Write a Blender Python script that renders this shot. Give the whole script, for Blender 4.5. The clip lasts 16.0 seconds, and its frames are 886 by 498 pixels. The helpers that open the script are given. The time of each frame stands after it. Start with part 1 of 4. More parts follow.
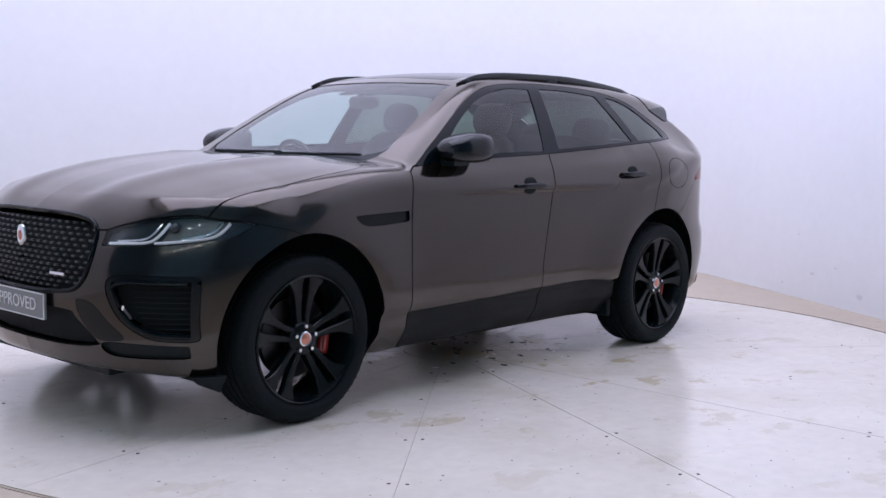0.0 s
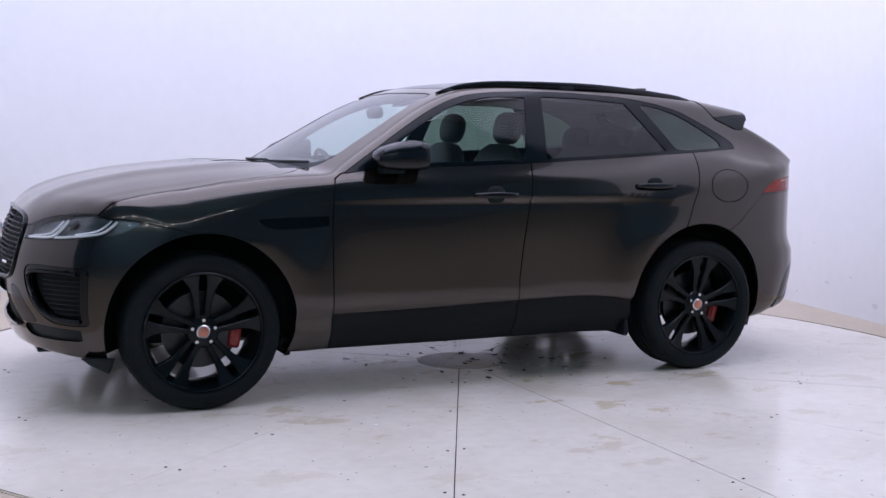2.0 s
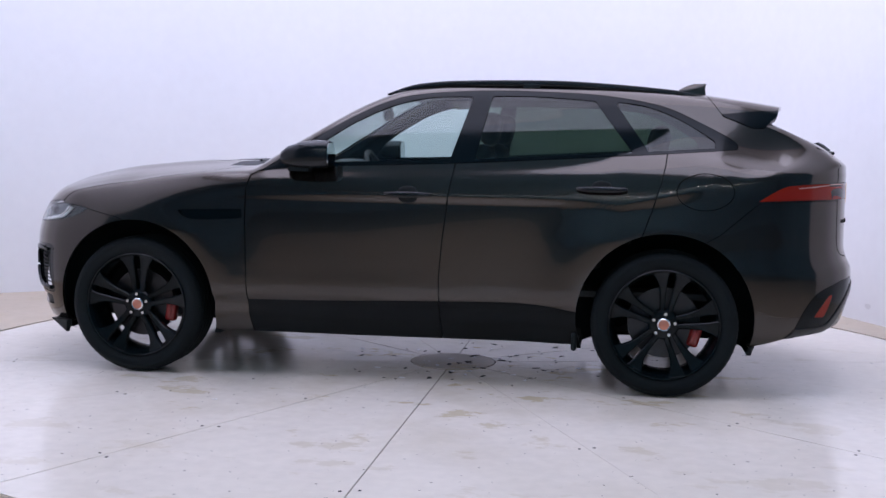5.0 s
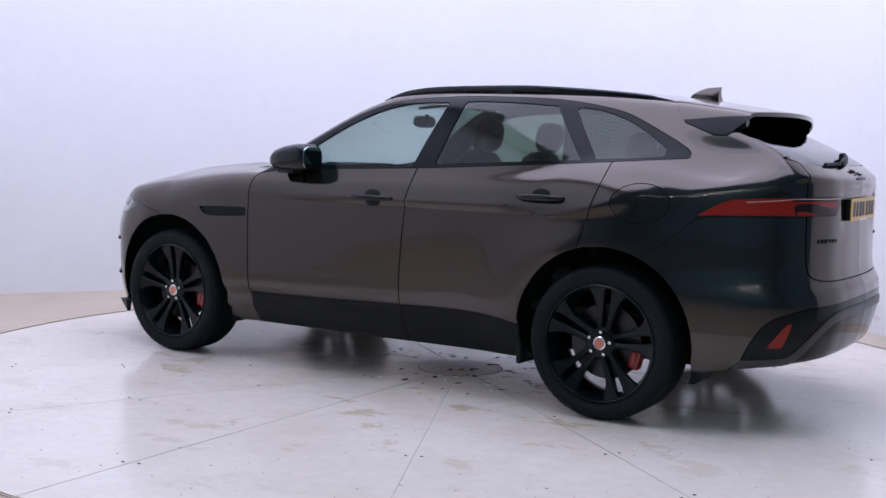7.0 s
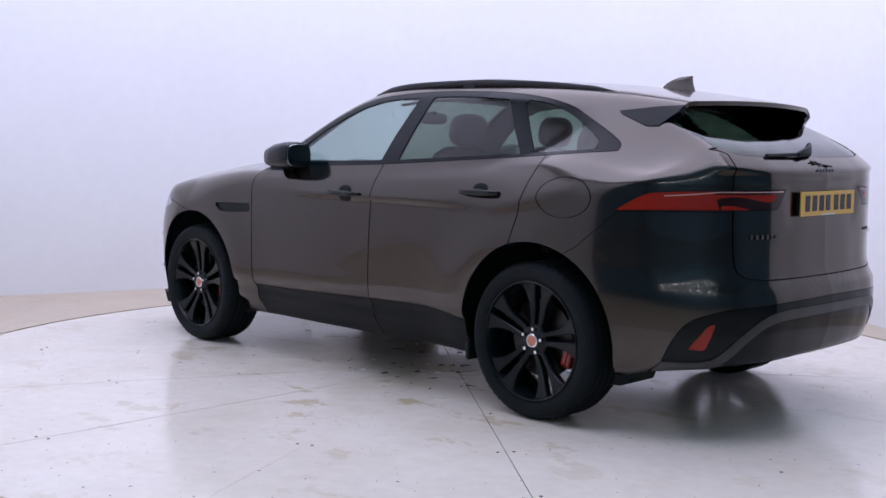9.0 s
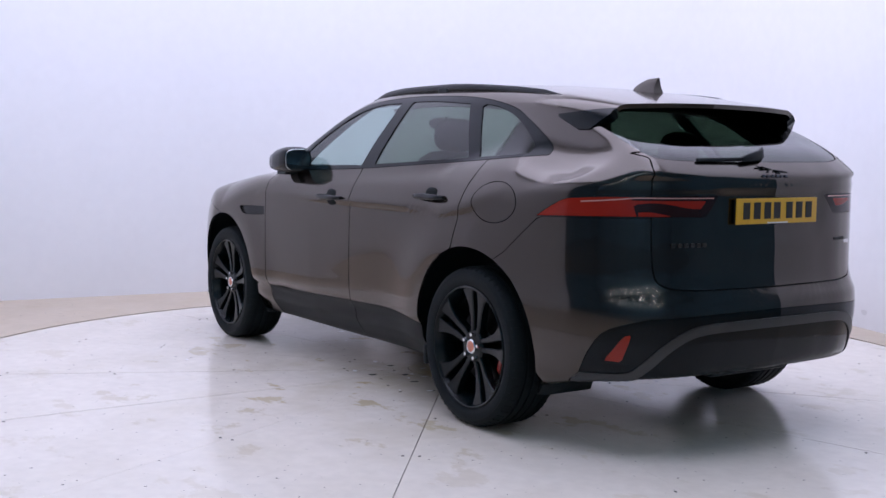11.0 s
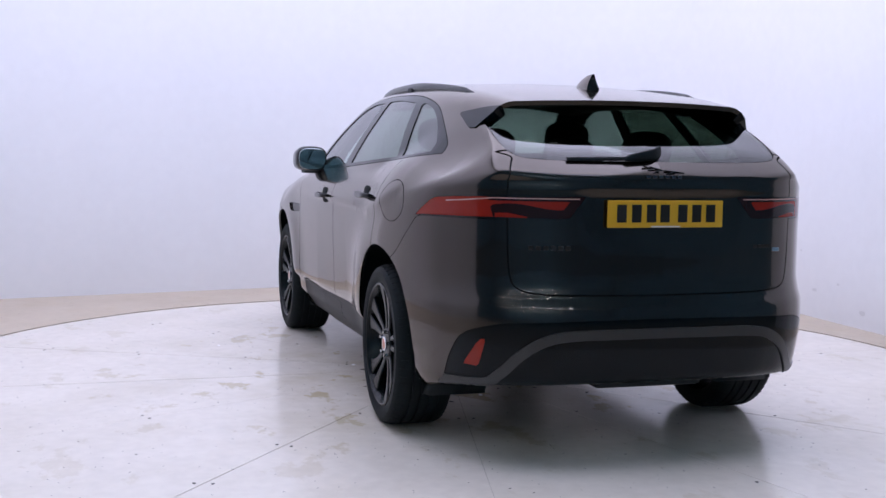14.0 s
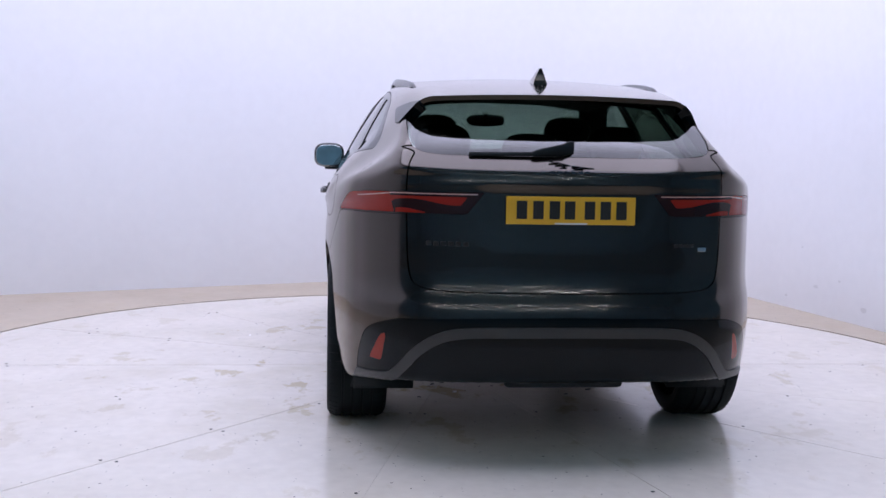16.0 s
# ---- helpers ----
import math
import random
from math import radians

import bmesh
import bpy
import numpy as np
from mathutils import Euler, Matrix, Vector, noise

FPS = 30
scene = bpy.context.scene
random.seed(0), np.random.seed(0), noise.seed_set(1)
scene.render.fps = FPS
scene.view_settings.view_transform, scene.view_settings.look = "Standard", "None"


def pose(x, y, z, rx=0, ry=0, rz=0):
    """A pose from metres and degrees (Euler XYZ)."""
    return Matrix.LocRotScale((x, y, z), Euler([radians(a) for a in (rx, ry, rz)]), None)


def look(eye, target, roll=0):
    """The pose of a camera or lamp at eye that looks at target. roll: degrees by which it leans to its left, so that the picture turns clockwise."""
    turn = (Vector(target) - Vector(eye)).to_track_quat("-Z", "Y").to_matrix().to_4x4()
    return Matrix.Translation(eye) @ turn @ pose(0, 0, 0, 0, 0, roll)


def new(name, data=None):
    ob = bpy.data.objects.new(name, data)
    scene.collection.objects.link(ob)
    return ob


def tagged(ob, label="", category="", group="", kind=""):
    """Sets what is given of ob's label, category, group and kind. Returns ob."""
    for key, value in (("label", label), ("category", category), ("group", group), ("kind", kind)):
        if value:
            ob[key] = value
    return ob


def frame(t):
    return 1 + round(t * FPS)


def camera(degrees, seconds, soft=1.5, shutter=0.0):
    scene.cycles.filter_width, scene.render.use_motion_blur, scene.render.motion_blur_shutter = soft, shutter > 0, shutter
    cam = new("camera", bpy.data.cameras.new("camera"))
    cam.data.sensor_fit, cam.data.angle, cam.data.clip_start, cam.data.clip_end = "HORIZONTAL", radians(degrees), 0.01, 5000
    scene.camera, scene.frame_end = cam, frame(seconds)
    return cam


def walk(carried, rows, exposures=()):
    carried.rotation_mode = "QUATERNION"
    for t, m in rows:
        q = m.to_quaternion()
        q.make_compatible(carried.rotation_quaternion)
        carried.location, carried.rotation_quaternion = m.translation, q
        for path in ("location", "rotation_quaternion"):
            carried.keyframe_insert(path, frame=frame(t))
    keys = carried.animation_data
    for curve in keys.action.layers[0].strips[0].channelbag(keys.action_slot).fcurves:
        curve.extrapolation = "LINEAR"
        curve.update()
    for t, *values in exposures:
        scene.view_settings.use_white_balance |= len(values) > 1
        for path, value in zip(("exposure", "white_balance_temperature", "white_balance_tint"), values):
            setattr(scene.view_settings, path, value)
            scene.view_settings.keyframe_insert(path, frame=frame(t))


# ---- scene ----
cam = camera(42.78, 16.0)
EYE = (0.0, -6.633, 1.310)
# seconds, pan, tilt, lean of the tripod head
HEAD = [
    (0.0, 0.25, -6.03, -1.1),
    (0.5, 0.59, -5.99, -1.08),
    (1.0, 0.69, -5.69, -1.07),
    (1.5, 0.86, -5.62, -1.02),
    (2.0, 0.94, -5.57, -0.94),
    (2.5, 0.83, -5.62, -0.84),
    (3.0, 0.79, -5.44, -0.8),
    (3.5, 0.66, -5.37, -0.77),
    (4.0, 0.59, -5.44, -0.83),
    (6.5, 0.95, -5.54, -1.19),
    (7.0, 1.05, -5.22, -1.52),
    (7.5, 0.91, -5.1, -1.1),
    (8.0, 0.81, -5.3, -0.9),
    (8.5, 0.74, -5.44, -0.88),
    (9.0, 0.64, -5.41, -0.74),
    (11.5, 0.41, -5.14, -0.77),
    (12.0, 0.41, -5.15, -0.83),
    (12.5, 0.44, -5.19, -0.93),
    (13.0, 0.37, -5.2, -0.94),
    (13.5, 0.39, -5.17, -0.96),
    (14.0, 0.37, -5.17, -0.94),
    (14.5, 0.38, -5.23, -0.94),
    (15.0, 0.36, -5.34, -0.97),
    (15.5, 0.36, -5.38, -0.96),
    (16.0, 0.43, -5.35, -1.0),
]
walk(cam, [(t, pose(*EYE, 90 + tilt, 0, pan) @ pose(0, 0, 0, 0, 0, -lean)) for t, pan, tilt, lean in HEAD])
# seconds and turn of the turntable, degrees
TURN = [
    (0.0, 47.67),
    (0.5, 42.20),
    (1.0, 36.59),
    (1.5, 31.12),
    (2.0, 25.48),
    (2.5, 19.97),
    (3.0, 14.37),
    (3.5, 8.57),
    (4.0, 2.86),
    (4.5, -2.83),
    (5.0, -8.53),
    (5.5, -14.22),
    (6.0, -19.92),
    (6.5, -25.62),
    (7.0, -31.18),
    (7.5, -36.44),
    (8.0, -39.25),
    (8.5, -42.06),
    (9.0, -44.73),
    (9.5, -47.59),
    (10.0, -50.45),
    (10.5, -53.31),
    (11.0, -56.17),
    (11.5, -59.03),
    (12.0, -61.81),
    (12.5, -64.55),
    (13.0, -67.28),
    (13.5, -70.13),
    (14.0, -72.96),
    (14.5, -75.73),
    (15.0, -78.67),
    (15.5, -81.38),
    (16.0, -84.08),
]
CAR_AT = (-0.240, 0.248, 0.0)

# ---- light ----
world = bpy.data.worlds.new("world")
scene.world = world
world.use_nodes = True
world.node_tree.nodes["Background"].inputs[0].default_value = (0.02, 0.022, 0.025, 1)
world.node_tree.nodes["Background"].inputs[1].default_value = 1.0
scene.view_settings.exposure = 0.0


def area_lamp(name, at, target, sx, sy, power, colour=(1, 1, 1)):
    data = bpy.data.lights.new(name, "AREA")
    data.shape, data.size, data.size_y, data.energy, data.color = "RECTANGLE", sx, sy, power, colour
    ob = new(name, data)
    ob.matrix_basis = look(at, target)
    return tagged(ob, kind="structure")


area_lamp("ceiling_lamp", (-0.3, -0.1, 7.45), (-0.3, -0.09, 0.0), 7.6, 7.4, 548, (0.742, 0.744, 1.0))


# ---- materials ----
def material(name, colour, rough=0.5, metal=0.0, coat=0.0, emit=None, power=0.0, vary=0.0, scale=8.0, bump=0.0, bump_scale=60.0, spec=0.5, coat_ior=1.5):
    """A principled surface with two scales of noise in colour and a fine relief."""
    mt = bpy.data.materials.new(name)
    mt.use_nodes = True
    nt = mt.node_tree
    b = nt.nodes["Principled BSDF"]
    b.inputs["Base Color"].default_value = (*colour, 1)
    b.inputs["Roughness"].default_value = rough
    b.inputs["Metallic"].default_value = metal
    b.inputs["Coat Weight"].default_value = coat
    b.inputs["Coat Roughness"].default_value = 0.015
    b.inputs["Coat IOR"].default_value = coat_ior
    b.inputs["Specular IOR Level"].default_value = spec
    if emit:
        b.inputs["Emission Color"].default_value = (*emit, 1)
        b.inputs["Emission Strength"].default_value = power
    if vary or bump:
        co = nt.nodes.new("ShaderNodeTexCoord")
    if vary:
        n1, n2 = nt.nodes.new("ShaderNodeTexNoise"), nt.nodes.new("ShaderNodeTexNoise")
        n1.inputs["Scale"].default_value, n2.inputs["Scale"].default_value = scale, scale * 9
        n1.inputs["Detail"].default_value = 6
        mixn = nt.nodes.new("ShaderNodeMath")
        mixn.operation = "ADD"
        ramp = nt.nodes.new("ShaderNodeMapRange")
        ramp.inputs["From Min"].default_value, ramp.inputs["From Max"].default_value = 0.7, 1.3
        ramp.inputs["To Min"].default_value, ramp.inputs["To Max"].default_value = 1 - vary, 1 + vary
        hsv = nt.nodes.new("ShaderNodeHueSaturation")
        hsv.inputs["Color"].default_value = (*colour, 1)
        for n in (n1, n2):
            nt.links.new(co.outputs["Object"], n.inputs["Vector"])
        nt.links.new(n1.outputs["Fac"], mixn.inputs[0])
        nt.links.new(n2.outputs["Fac"], mixn.inputs[1])
        nt.links.new(mixn.outputs[0], ramp.inputs["Value"])
        nt.links.new(ramp.outputs[0], hsv.inputs["Value"])
        nt.links.new(hsv.outputs[0], b.inputs["Base Color"])
    if bump:
        n3, bp = nt.nodes.new("ShaderNodeTexNoise"), nt.nodes.new("ShaderNodeBump")
        n3.inputs["Scale"].default_value = bump_scale
        bp.inputs["Strength"].default_value, bp.inputs["Distance"].default_value = bump, 0.002
        nt.links.new(co.outputs["Object"], n3.inputs["Vector"])
        nt.links.new(n3.outputs["Fac"], bp.inputs["Height"])
        nt.links.new(bp.outputs[0], b.inputs["Normal"])
    return mt


def glass(name, tint, gloss=0.9):
    """A thin pane: tinted see-through with a mirror that grows at grazing angles."""
    mt = bpy.data.materials.new(name)
    mt.use_nodes = True
    nt = mt.node_tree
    nt.nodes.remove(nt.nodes["Principled BSDF"])
    out = nt.nodes["Material Output"]
    tr, gl, lw, pw, ad, mx = (nt.nodes.new(k) for k in ("ShaderNodeBsdfTransparent", "ShaderNodeBsdfGlossy", "ShaderNodeLayerWeight", "ShaderNodeMath", "ShaderNodeMath", "ShaderNodeMixShader"))
    tr.inputs[0].default_value = (*tint, 1)
    gl.inputs["Roughness"].default_value = 0.01
    gl.inputs["Color"].default_value = (gloss, gloss, gloss, 1)
    lw.inputs["Blend"].default_value = 0.5
    pw.operation, pw.inputs[1].default_value = "POWER", 4.0
    ad.operation, ad.inputs[1].default_value, ad.inputs[2].default_value = "MULTIPLY_ADD", 0.9, 0.040
    nt.links.new(lw.outputs["Facing"], pw.inputs[0])
    nt.links.new(pw.outputs[0], ad.inputs[0])
    nt.links.new(ad.outputs[0], mx.inputs[0])
    nt.links.new(tr.outputs[0], mx.inputs[1])
    nt.links.new(gl.outputs[0], mx.inputs[2])
    nt.links.new(mx.outputs[0], out.inputs[0])
    return mt


PAINT = material("grey_paint", (0.055, 0.0475, 0.0415), 0.15, 0.92, 0.55, vary=0.06, scale=700)
PAINT.node_tree.nodes["Principled BSDF"].inputs["Specular Tint"].default_value = (0.92, 0.86, 0.80, 1)
BLACK = material("gloss_black", (0.002, 0.005, 0.007), 0.12, 0.0, 0.0, spec=0.18)
SATIN = material("black_plastic", (0.004, 0.009, 0.011), 0.5, spec=0.25, bump=0.05, bump_scale=900)
RUBBER = material("tyre_rubber", (0.004, 0.0075, 0.009), 0.7, spec=0.2, vary=0.15, scale=14, bump=0.08, bump_scale=300)
ALLOY = material("satin_black_alloy", (0.002, 0.005, 0.0065), 0.25, spec=0.22)
DARK = material("black_void", (0.002, 0.005, 0.006), 0.9)
CHROME = material("chrome", (0.75, 0.75, 0.76), 0.12, 1.0)
STEEL = material("brake_steel", (0.05, 0.05, 0.052), 0.35, 1.0, vary=0.1, scale=30)
RED_CALIPER = material("red_caliper", (0.30, 0.014, 0.010), 0.35, coat=0.5)
WALL = material("white_wall_paint", (0.86, 0.86, 0.87), 0.75, vary=0.015, scale=1.2, bump=0.02, bump_scale=40)
# dark teal chosen for what the bodywork mirrors from the unseen hall floor
HALL_FLOOR = material("hall_floor_reflection_teal", (0.11, 0.18, 0.22), 0.5, vary=0.2, scale=1.5)
CEIL = material("white_ceiling", (0.8, 0.8, 0.82), 0.8, vary=0.01, scale=1.0)
GLASS_CLEAR = glass("clear_glass", (0.66, 0.77, 0.74))
GLASS_DARK = glass("privacy_glass", (0.165, 0.225, 0.180))
GREY_SATIN = material("satin_grey_trim", (0.035, 0.036, 0.037), 0.35, 0.2)
PAINT_LOW = material("dark_cladding", (0.005, 0.007, 0.008), 0.4, 0.0, 0.0, spec=0.14)
LAMP_SMOKE = material("smoked_lens", (0.020, 0.006, 0.006), 0.08, 0.0, 0.0, spec=0.35)
LAMP_RED = material("red_lens", (0.27, 0.018, 0.009), 0.12, 0.0, 0.0, spec=0.3)
LEATHER = material("black_leather", (0.018, 0.018, 0.018), 0.55, vary=0.1, scale=20, bump=0.08, bump_scale=400)
WHITE_LENS = material("white_light_guide", (0.75, 0.77, 0.78), 0.25, coat=0.5)
COPPER = material("red_gold_badge", (0.55, 0.22, 0.15), 0.3, 0.7)
YELLOW = material("yellow_plate", (0.75, 0.42, 0.02), 0.35, coat=0.4)
PLATE_GREY = material("grey_dealer_plate", (0.20, 0.21, 0.21), 0.4, coat=0.3)
PALE = material("white_lettering", (0.75, 0.75, 0.75), 0.5)
INK = material("black_lettering", (0.008, 0.008, 0.008), 0.4)
MIRROR = material("mirror_glass", (0.42, 0.45, 0.45), 0.02, 1.0)
BLACK_M = material("moulded_gloss_black", (0.004, 0.006, 0.008), 0.18, 0.0, 0.0, spec=0.35)
CHROME_DARK = material("dark_chrome", (0.10, 0.10, 0.11), 0.2, 1.0)
LAMP_PALE = material("pale_lamp_rim", (0.55, 0.30, 0.26), 0.15, coat=1.0)
GLASS_LAMP = glass("lamp_cover_glass", (0.9, 0.92, 0.92))
TUBE = material("strip_lamp", (0.8, 0.8, 0.8), 0.5, emit=(0.9, 0.95, 1.0), power=62.0)
# teal put into the unseen hall to colour the shaded tones on the car
HALL = material("hall_reflection_teal", (0.25, 0.45, 0.56), 0.8, vary=0.2, scale=0.6)
SILVER = material("silver_reflector", (0.10, 0.11, 0.115), 0.22, 0.7)
SCUFF = material("wall_scuff", (0.75, 0.745, 0.75), 0.8)


def floor_material(name, colour, rough, stain):
    """Glossy floor paint with broad stains, scuffs and sparse dark specks."""
    mt = material(name, colour, rough, vary=0.05, scale=1.6, bump=0.04, bump_scale=18)
    nt = mt.node_tree
    b = nt.nodes["Principled BSDF"]
    base = b.inputs["Base Color"].links[0].from_socket
    co = nt.nodes["Texture Coordinate"]

    def layer(prev, fac, tone):
        mx = nt.nodes.new("ShaderNodeMix")
        mx.data_type = "RGBA"
        mx.inputs[7].default_value = (*tone, 1)
        nt.links.new(fac, mx.inputs[0])
        nt.links.new(prev, mx.inputs[6])
        return mx.outputs[2]

    def ramp(socket, a, c, top):
        r = nt.nodes.new("ShaderNodeMapRange")
        r.inputs["From Min"].default_value, r.inputs["From Max"].default_value, r.inputs["To Max"].default_value = a, c, top
        nt.links.new(socket, r.inputs["Value"])
        return r.outputs[0]

    def noise_tex(scale, detail, rough_n, stretch=(1, 1, 1)):
        mp, n = nt.nodes.new("ShaderNodeMapping"), nt.nodes.new("ShaderNodeTexNoise")
        mp.inputs["Scale"].default_value = stretch
        n.inputs["Scale"].default_value, n.inputs["Detail"].default_value, n.inputs["Roughness"].default_value = scale, detail, rough_n
        nt.links.new(co.outputs["Object"], mp.inputs[0])
        nt.links.new(mp.outputs[0], n.inputs["Vector"])
        return n.outputs["Fac"]
    # grime gathers towards the hub
    ln = nt.nodes.new("ShaderNodeVectorMath")
    ln.operation = "LENGTH"
    nt.links.new(co.outputs["Object"], ln.inputs[0])
    near = nt.nodes.new("ShaderNodeMapRange")
    near.inputs["From Min"].default_value, near.inputs["From Max"].default_value = 0.5, 2.3
    near.inputs["To Min"].default_value, near.inputs["To Max"].default_value = 1.0, 0.22
    nt.links.new(ln.outputs["Value"], near.inputs["Value"])

    def times(a, b):
        m = nt.nodes.new("ShaderNodeMath")
        m.operation = "MULTIPLY"
        nt.links.new(a, m.inputs[0])
        nt.links.new(b, m.inputs[1])
        return m.outputs[0]
    col = layer(base, times(ramp(noise_tex(1.1, 8, 0.62), 0.44, 0.68, 0.75 * stain), near.outputs[0]), (0.50, 0.42, 0.25))
    col = layer(col, times(ramp(noise_tex(2.0, 9, 0.66, (1, 1.5, 1)), 0.575, 0.615, 0.95 * stain), near.outputs[0]), (0.45, 0.35, 0.15))
    col = layer(col, times(ramp(noise_tex(9.0, 6, 0.7, (1, 2.5, 1)), 0.655, 0.69, 0.9 * stain), near.outputs[0]), (0.20, 0.165, 0.11))
    col = layer(col, ramp(noise_tex(38, 2, 0.4), 0.735, 0.75, 0.85), (0.06, 0.055, 0.05))
    nt.links.new(col, b.inputs["Base Color"])
    rr = nt.nodes.new("ShaderNodeMapRange")
    rr.inputs["To Min"].default_value, rr.inputs["To Max"].default_value = rough * 0.75, rough * 1.5
    nt.links.new(noise_tex(2.5, 6, 0.6), rr.inputs["Value"])
    nt.links.new(rr.outputs[0], b.inputs["Roughness"])
    return mt


FLOOR = floor_material("turntable_paint", (0.80, 0.745, 0.655), 0.15, 0.8)
FLOOR_OUT = floor_material("floor_paint", (0.52, 0.44, 0.34), 0.4, 0.5)
COVER = floor_material("flaked_cover_paint", (0.42, 0.36, 0.27), 0.3, 1.6)

# ---- helpers of the build ----
def mesh_of(name, verts, faces, mat, smooth=False):
    me = bpy.data.meshes.new(name)
    me.from_pydata([tuple(v) for v in verts], [], [tuple(int(i) for i in q) for q in faces])
    me.materials.append(mat)
    if smooth:
        me.polygons.foreach_set("use_smooth", [True] * len(me.polygons))
    me.update()
    return me


def part(name, bm, mat, parent, label="", smooth=False):
    """Links a bmesh (or a mesh) as one mesh object under a thing or part."""
    if isinstance(bm, bmesh.types.BMesh):
        me = bpy.data.meshes.new(name)
        bmesh.ops.recalc_face_normals(bm, faces=bm.faces)
        bm.to_mesh(me)
        bm.free()
        me.materials.append(mat)
        if smooth:
            me.polygons.foreach_set("use_smooth", [True] * len(me.polygons))
            me.set_sharp_from_angle(angle=radians(35))
    else:
        me = bm
    ob = new(name, me)
    ob.parent = parent
    return tagged(ob, label=label) if label else ob


def box(sx, sy, sz, at=(0, 0, 0), bevel=0.0, segments=2, turn=None):
    bm = bmesh.new()
    bmesh.ops.create_cube(bm, size=1, matrix=Matrix.Diagonal((sx, sy, sz, 1)))
    if bevel:
        bmesh.ops.bevel(bm, geom=bm.edges[:], offset=bevel, segments=segments, affect="EDGES", profile=0.5)
    bm.transform(Matrix.Translation(at) @ (turn if turn else Matrix()))
    return bm


def join(*bms):
    """All bmeshes in one."""
    out = bmesh.new()
    for b in bms:
        me = bpy.data.meshes.new("tmp")
        b.to_mesh(me)
        b.free()
        out.from_mesh(me)
        bpy.data.meshes.remove(me)
    return out


def spun(profile, steps, axis="Y"):
    """A surface of revolution about the y axis: profile of (radius, y)."""
    bm = bmesh.new()
    rings = []
    for k in range(steps):
        a = 2 * math.pi * k / steps
        rings.append([bm.verts.new((r * math.cos(a), y, r * math.sin(a))) for r, y in profile])
    for k in range(steps):
        p, q = rings[k], rings[(k + 1) % steps]
        for i in range(len(profile) - 1):
            bm.faces.new((p[i], p[i + 1], q[i + 1], q[i]))
    bmesh.ops.remove_doubles(bm, verts=bm.verts[:], dist=1e-5)
    return bm


def sheet(outline, z0, z1, closed=True):
    """A prism over a plan outline."""
    bm = bmesh.new()
    lo = [bm.verts.new((x, y, z0)) for x, y in outline]
    hi = [bm.verts.new((x, y, z1)) for x, y in outline]
    n = len(outline)
    bm.faces.new(hi)
    bm.faces.new(lo[::-1])
    for i in range(n):
        bm.faces.new((lo[i], lo[(i + 1) % n], hi[(i + 1) % n], hi[i]))
    return bm


def tube(points, radius, sides=8, flat=1.0):
    """A closed tube along points."""
    bm = bmesh.new()
    pts = [Vector(p) for p in points]
    rings = []
    for i, p in enumerate(pts):
        d = (pts[min(i + 1, len(pts) - 1)] - pts[max(i - 1, 0)]).normalized()
        u = d.cross(Vector((0, 0, 1)))
        u = u.normalized() if u.length > 1e-4 else Vector((1, 0, 0))
        w = u.cross(d)
        r = radius[i] if isinstance(radius, list) else radius
        rings.append([bm.verts.new(p + r * (math.cos(a) * u + flat * math.sin(a) * w)) for a in [2 * math.pi * k / sides for k in range(sides)]])
    for a, b in zip(rings, rings[1:]):
        for k in range(sides):
            bm.faces.new((a[k], a[(k + 1) % sides], b[(k + 1) % sides], b[k]))
    bm.faces.new(rings[0][::-1])
    bm.faces.new(rings[-1])
    return bm


# ---- the studio ----
def rounded(corners, steps=10):
    """A plan outline with rounded corners: (x, y, radius)."""
    out = []
    n = len(corners)
    for i, (x, y, r) in enumerate(corners):
        p, a, b = Vector((x, y)), Vector(corners[i - 1][:2]), Vector(corners[(i + 1) % n][:2])
        if r <= 0:
            out.append((x, y))
            continue
        u, v = (a - p).normalized(), (b - p).normalized()
        half = u.angle(v) / 2
        d = r / math.tan(half)
        c = p + (u + v).normalized() * (r / math.sin(half))
        s, e = p + u * d - c, p + v * d - c
        turn = s.angle_signed(e)
        for k in range(steps + 1):
            w = s.copy()
            w.rotate(Matrix.Rotation(-turn * k / steps, 2))
            out.append(tuple(c + w))
    return out


R_DISC, ROOM_H = 3.11, 7.5
PLAN = rounded([(-4.85, -3.9, 0.3), (-4.55, 2.15, 1.6), (2.03, 5.47, 1.3), (4.116, -1.9, 0), (-4.85, -4.6, 0)])


def studio():
    n = len(PLAN)
    verts, faces = [], []
    for x, y in PLAN:
        d = Vector((x, y + 0.5)).normalized() * 0.2
        verts += [(x, y, 0), (x, y, ROOM_H), (x + d.x, y + d.y, ROOM_H), (x + d.x, y + d.y, 0)]
    gap = n - 2
    for i in range(n):
        if i == gap:
            continue
        a, b = 4 * i, 4 * ((i + 1) % n)
        for k in range(3):
            faces.append((a + k, b + k, b + k + 1, a + k + 1))
    tagged(new("wall_cove", mesh_of("wall_cove", verts, faces, WALL, True)), "white painted curved studio wall with scuffs near the floor", "wall", kind="structure")
    tagged(new("ceiling", mesh_of("ceiling", [(*p, ROOM_H + 0.01) for p in PLAN] , [tuple(range(n))], CEIL)), "plain white studio ceiling", "ceiling", kind="structure")
    # dim hall behind the tripod, unseen; its teal tints the car's dark reflections
    hall = [(4.32, -1.95), (9, -1.95), (9, -13), (-9, -13), (-9, -4.65), (-5.05, -4.65)]
    v = [(x, y, z) for z in (0, 7.6) for x, y in hall]
    tagged(new("wall_hall", mesh_of("wall_hall", v, [(k, k + 1, k + 7, k + 6) for k in range(5)] + [(6, 7, 8, 9, 10, 11)], HALL)), "unseen hall walls beyond the open side, tinted teal for the car's reflections", "wall", kind="structure")


studio()


